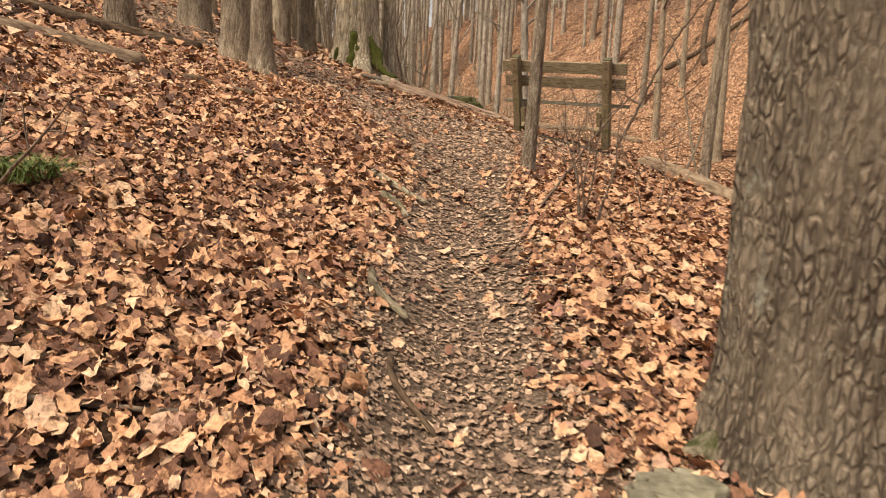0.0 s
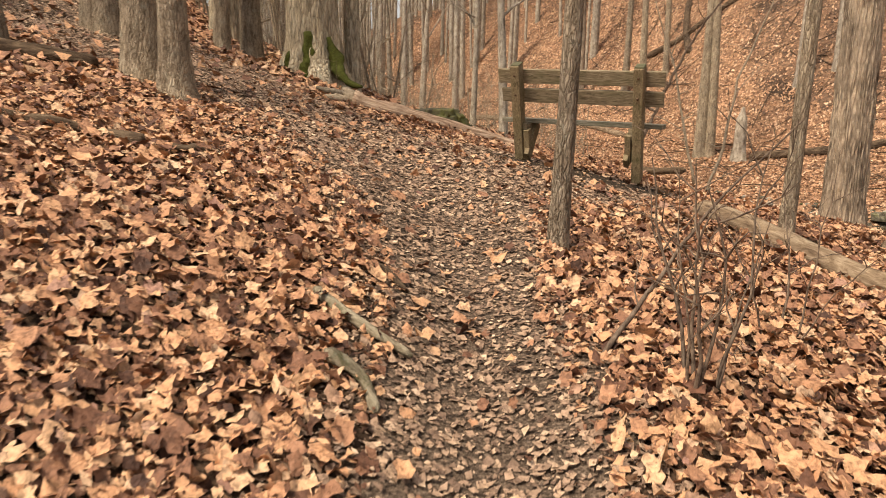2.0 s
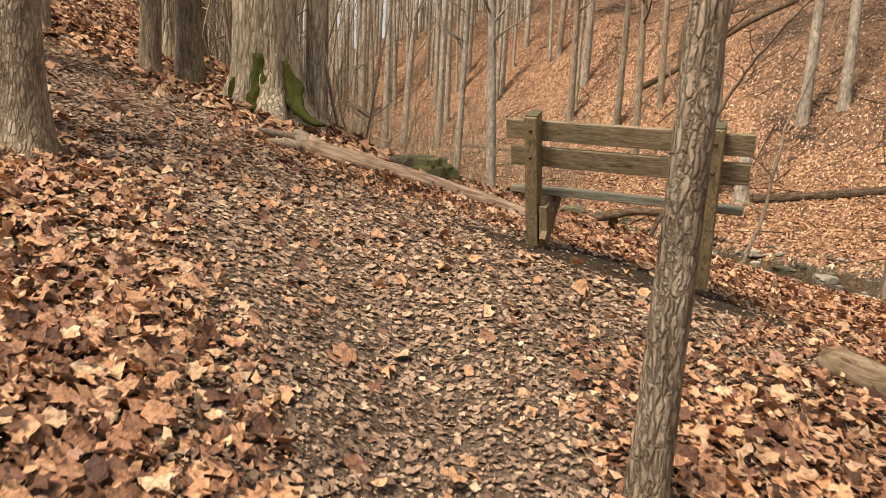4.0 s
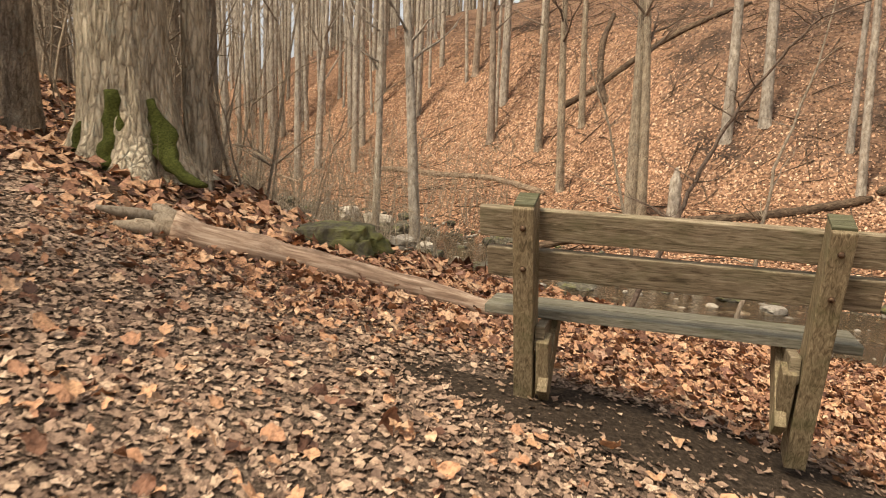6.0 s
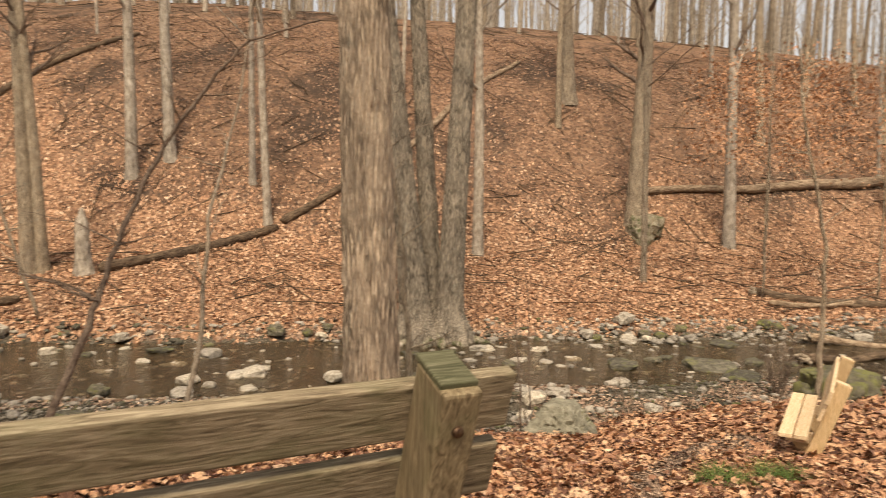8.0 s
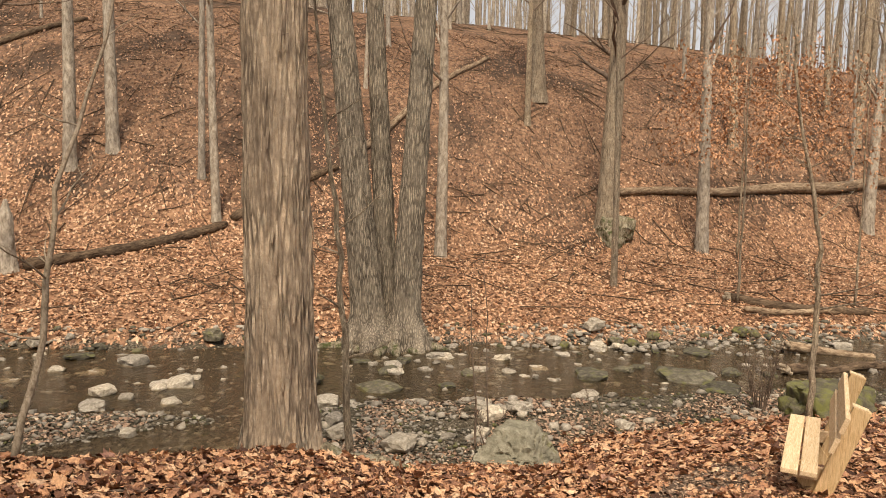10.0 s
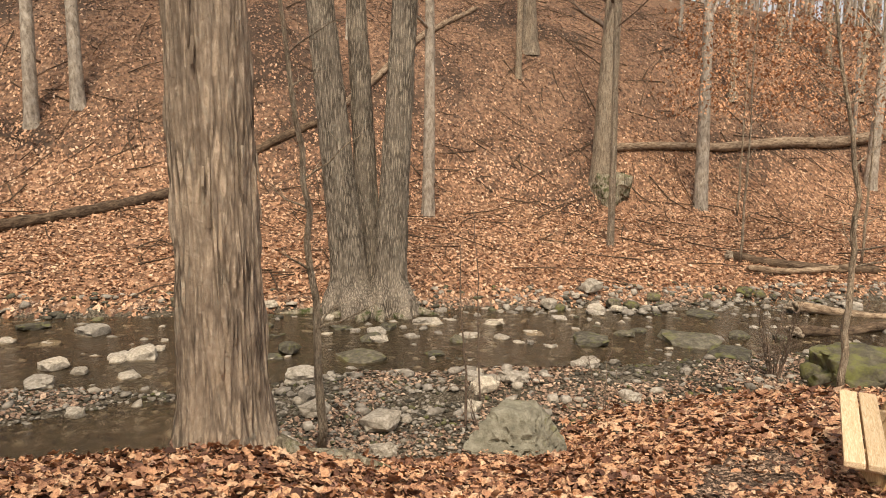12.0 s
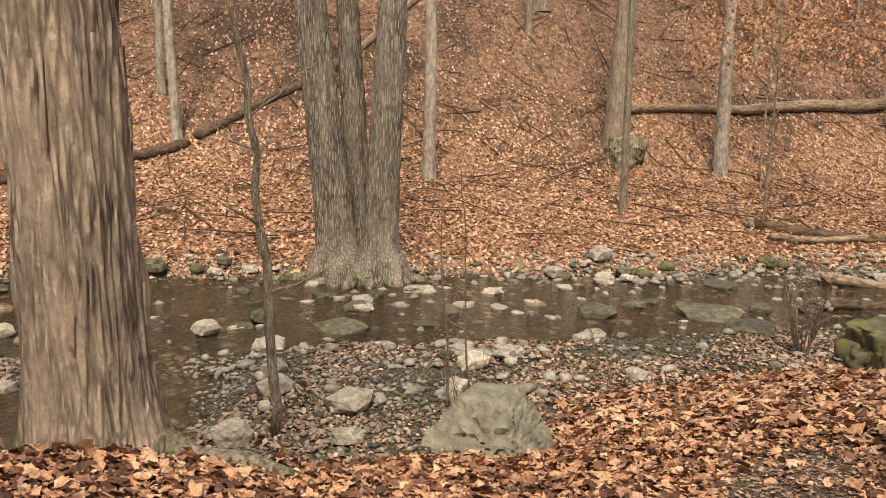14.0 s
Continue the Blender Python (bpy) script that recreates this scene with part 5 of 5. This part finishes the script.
shrub(1.27, 4.5, 7, 1.1, 0.4, 1, "thin leafless thorny shrub beside the trail", thick=0.009)
shrub(1.9, 5.3, 4, 1.0, 0.5, 2, "thin leafless thorny shrub among the leaves", thick=0.007)
shrub(3.3, 6.4, 4, 1.3, 0.4, 3, "thin leafless shrub on the slope", thick=0.007)
shrub(-1.95, 2.55, 3, 0.7, 0.8, 4, "bent bare twigs on the leafy slope", thick=0.011)
shrub(17.2, 12.0, 16, 1.6, 0.6, 5, "dense bare brush at the water's edge", thick=0.012, sub=6)
shrub(8.0, 16.0, 6, 0.9, 0.6, 6, "bare twiggy brush on the gravel", thick=0.008)
shrub(11.5, 14.6, 5, 0.9, 0.4, 7, "bare twiggy brush on the bank", thick=0.007)
shrub(13.3, 13.6, 5, 0.9, 0.4, 8, "bare twiggy brush on the bank", thick=0.007)
shrub(5.2, 16.8, 7, 1.1, 0.7, 9, "tangle of bare twigs by the pool", thick=0.009)
for k in range(16):
    x, y = rng.uniform(-2.5, 4), rng.uniform(15, 30)
    if creek_place(np.float64(x), np.float64(y))[1] < -3.2:
        shrub(x, y, 6, rng.uniform(1.5, 3.5), 0.9, 60 + k, "bare thicket shrub upstream along the creek", TWIG_PALE, 0.01, 5)
for k in range(14):
    x, y = rng.uniform(-7, -1.5), rng.uniform(6, 16)
    if trail_gap(np.float64(x), np.float64(y)) > 0.9:
        shrub(x, y, 2, rng.uniform(0.3, 0.7), 0.12, 90 + k, "low bare seedling stems among the leaves", thick=0.004, sub=2)


bm = bmesh.new()
rng = random.Random(31)
for k in range(1400):
    x, y = rng.uniform(-7, 6), 14.5 + 31 * rng.random() ** 1.2
    u, d = creek_place(np.float64(x), np.float64(y))
    if not -15 < d < 6 or abs(d) < 2.2 or (x > -0.8 and y < 27):
        continue
    z, h, a = ground(x, y) - 0.05, rng.uniform(1.2, 5.0), rng.uniform(0, 6.28)
    top = Vector((x + math.cos(a) * h * 0.25, y + math.sin(a) * h * 0.25, z + h))
    q = crooked((x, y, z), top, 4, h * 0.03, rng)
    r = rng.uniform(0.009, 0.028)
    tube(bm, q, [r, r * 0.85, r * 0.65, r * 0.45, r * 0.2], 4, cap=False)
    for _ in range(4):
        p = q[rng.randint(1, 3)]
        e = p + Vector((rng.uniform(-1, 1), rng.uniform(-1, 1), rng.uniform(0, 0.8))) * h * 0.3
        tube(bm, [p, p.lerp(e, 0.5) + Vector((0, 0, 0.03 * h)), e], [r * 0.5, r * 0.35, r * 0.12], 3, cap=False)
thicket = part("thicket", bm, TWIG_PALE)
tagged(thicket, "bare twiggy undergrowth along the creek upstream", "undergrowth", kind="stuff")


def sapling(x, y, r, pts, seed, label, mat=TWIG, twigs=14, reach=0.7):
    """A young tree along the given places, relative to its foot."""
    rng = random.Random(seed)
    t = thing("sapling", (x, y, ground(x, y) - 0.03), label, "sapling")
    bm = bmesh.new()
    line = [Vector((0, 0, 0))] + [Vector(p) for p in pts]
    path = []
    for a, b in zip(line, line[1:]):
        path += [a.lerp(b, f / 5) + Vector((rng.uniform(-1, 1), rng.uniform(-1, 1), 0)) * r * 0.5 for f in range(5)]
    path.append(line[-1])
    radii = [r * (1 - 0.8 * i / len(path)) for i in range(len(path))]
    tube(bm, path, radii, 12, 0.15, 12, seed)
    part("trunk", bm, mat, t)
    for _ in range(twigs):
        bm = bmesh.new()
        j = rng.randint(len(path) // 4, len(path) - 2)
        a = rng.uniform(0, 6.28)
        long = reach * rng.uniform(0.5, 1.3)
        d = Vector((math.cos(a), math.sin(a), rng.uniform(0.1, 0.8))).normalized()
        q = crooked(path[j], path[j] + d * long, 5, long * 0.06, rng)
        rr = radii[j] * 0.45
        tube(bm, q, [rr * (1 - 0.16 * i) for i in range(6)], 5, cap=False)
        for _ in range(3):
            s = rng.randint(1, 4)
            d2 = (d + Vector((rng.uniform(-1, 1), rng.uniform(-1, 1), rng.uniform(-0.4, 0.6)))).normalized()
            tube(bm, crooked(q[s], q[s] + d2 * long * 0.4, 3, long * 0.05, rng), [rr * 0.4, rr * 0.3, rr * 0.2, rr * 0.1], 4, cap=False)
        part("branch", bm, mat, t)
    return t


sapling(0.88, 4.81, 0.013, ((0.2, 0.06, 0.26), (0.38, 0.11, 0.53), (0.55, 0.11, 0.76), (0.81, 0.03, 1.08)), 11, "thin arching thorny cane beside the trail", TWIG, 9, 0.45)
sapling(9.55, 15.7, 0.058, ((-0.05, 0.05, 1.6), (-0.15, 0.1, 3.4), (-0.35, 0.2, 5.2), (-0.6, 0.2, 7)), 1, "slender bare sapling on the bank beside the creek", BARK_GREY, 10, 0.8)
sapling(11.4, 14.8, 0.02, ((0.02, 0.02, 0.8), (-0.08, 0.05, 1.6), (-0.05, 0.1, 2.6)), 2, "thin bare sapling behind the boulder")
sapling(13.75, 10.56, 0.05, ((0.0, 0, 1.5), (-0.05, 0, 2.6), (-0.35, 0.3, 4.5), (-0.5, 0.5, 6)), 3, "forked slender sapling near the new bench", BARK_GREY, 14, 1.0)
sapling(4.45, 14.1, 0.03, ((0.3, 0.1, 0.9), (0.45, 0.15, 2.0), (0.95, 0.3, 3.2), (1.2, 0.4, 4.2)), 4, "pale crooked sapling leaning over the pool", TWIG_PALE, 8, 0.8)
sapling(12.4, 15.2, 0.016, ((0.05, 0.1, 0.9), (0.1, 0.15, 1.9), (0.0, 0.2, 3.0)), 5, "thin bare sapling on the bank", TWIG, 8, 0.5)
sapling(2.90, 13.40, 0.03, ((0.35, -0.05, 0.75), (0.47, -0.04, 1.07), (0.70, -0.10, 1.65), (0.93, -0.22, 2.16), (1.20, -0.43, 2.64), (1.41, -0.64, 2.96), (1.80, -1.02, 3.13)), 6, "arching dark sapling leaning over the bank", TWIG, 20, 0.6)
sapling(9.0, 28.5, 0.06, ((-0.5, 0, 2.0), (-1.0, 0.2, 4.2), (-1.8, 0.3, 6.5)), 7, "slender bare sapling at the creek", TWIG_PALE, 18, 1.8)


def beech(x, y, height, seed, spread=2.6, low=1.6):
    """A young beech that keeps its dry leaves."""
    rng = random.Random(seed)
    t = sapling(x, y, 0.05, ((0.05, 0, height * 0.4), (0.1, 0.05, height)), seed, "young beech holding its dry orange leaves", BARK_GREY, 6, 1.2)
    n = 2800
    rr = np.random.RandomState(seed)
    a, h = rr.uniform(0, 6.28, n), low + (height - low) * rr.rand(n)
    tier = np.floor(h / 0.45) * 0.45 + 0.1 * rr.randn(n)
    arm = np.floor(a * 1.6 + tier * 2.3) / 1.6 + 0.12 * rr.randn(n)
    q = spread * np.sqrt(rr.rand(n)) * (1 - 0.5 * (tier - low) / height)
    c = np.stack([np.cos(arm) * q, np.sin(arm) * q, tier + 0.12 * q], -1)
    s = rr.uniform(0.08, 0.15, n)
    base = np.array([(-0.5, 0, 0), (0, -0.3, 0.05), (0.5, 0, 0), (0, 0.3, 0.05)])
    b, e = rr.uniform(0, 6.28, n), rr.uniform(0.2, 1.2, n)
    px = base[None, :, 0] * s[:, None]
    py = base[None, :, 1] * s[:, None]
    pz = base[None, :, 2] * s[:, None] - px * np.sin(e)[:, None]
    px = px * np.cos(e)[:, None]
    v = np.stack([px * np.cos(b)[:, None] - py * np.sin(b)[:, None], px * np.sin(b)[:, None] + py * np.cos(b)[:, None], pz], -1) + c[:, None, :]
    f = np.arange(n * 4).reshape(n, 4)
    ob = array_mesh("leaves", v.reshape(-1, 3), f, LEAF_BEECH)
    ob.parent = t
    ob["label"] = "dry orange leaves held in flat sprays"
    return t


# torn root mass under the old splintered tree
root_mass = boulder_at(31.1, 21.2, (1.7, 1.4, 1.9), BARK_MOSSY, "dark hollow root mass with moss under the old tree", 6.3, 0.12)
root_mass.name = "root_mass"
beech(27.5, 15.2, 8.5, 1, 3.4, 4.6)
beech(31.0, 12.2, 8.5, 2, 3.6, 4.4)
beech(34.0, 17.0, 8.0, 3, 3.2, 4.0)


def grass_tuft(x, y, blades, long, seed, spread=0.16):
    rng = random.Random(seed)
    t = thing("grass_tuft", (x, y, ground(x, y)), "tuft of green sedge among the dry leaves", "grass")
    bm = bmesh.new()
    for _ in range(blades):
        a, L = rng.uniform(0, 6.28), long * rng.uniform(0.6, 1.1)
        c, s, w = math.cos(a), math.sin(a), 0.004
        px, py = rng.uniform(-spread, spread) * 0.5, rng.uniform(-spread, spread) * 0.5
        ring = []
        for i in range(5):
            f = i / 4
            o, h = L * 0.75 * f ** 1.4, 0.02 + L * (0.75 * f - 0.6 * f * f)
            ww = w * (1 - f * 0.9)
            ring.append((bm.verts.new((px + c * o - s * ww, py + s * o + c * ww, h)), bm.verts.new((px + c * o + s * ww, py + s * o - c * ww, h))))
        for p, q in zip(ring, ring[1:]):
            bm.faces.new((p[0], p[1], q[1], q[0]))
    part("foliage", bm, GRASS, t)


grass_tuft(-1.96, 3.0, 320, 0.5, 1, 0.4)
grass_tuft(6.9, 9.9, 220, 0.42, 2, 0.3)
grass_tuft(7.4, 9.6, 220, 0.42, 3, 0.3)
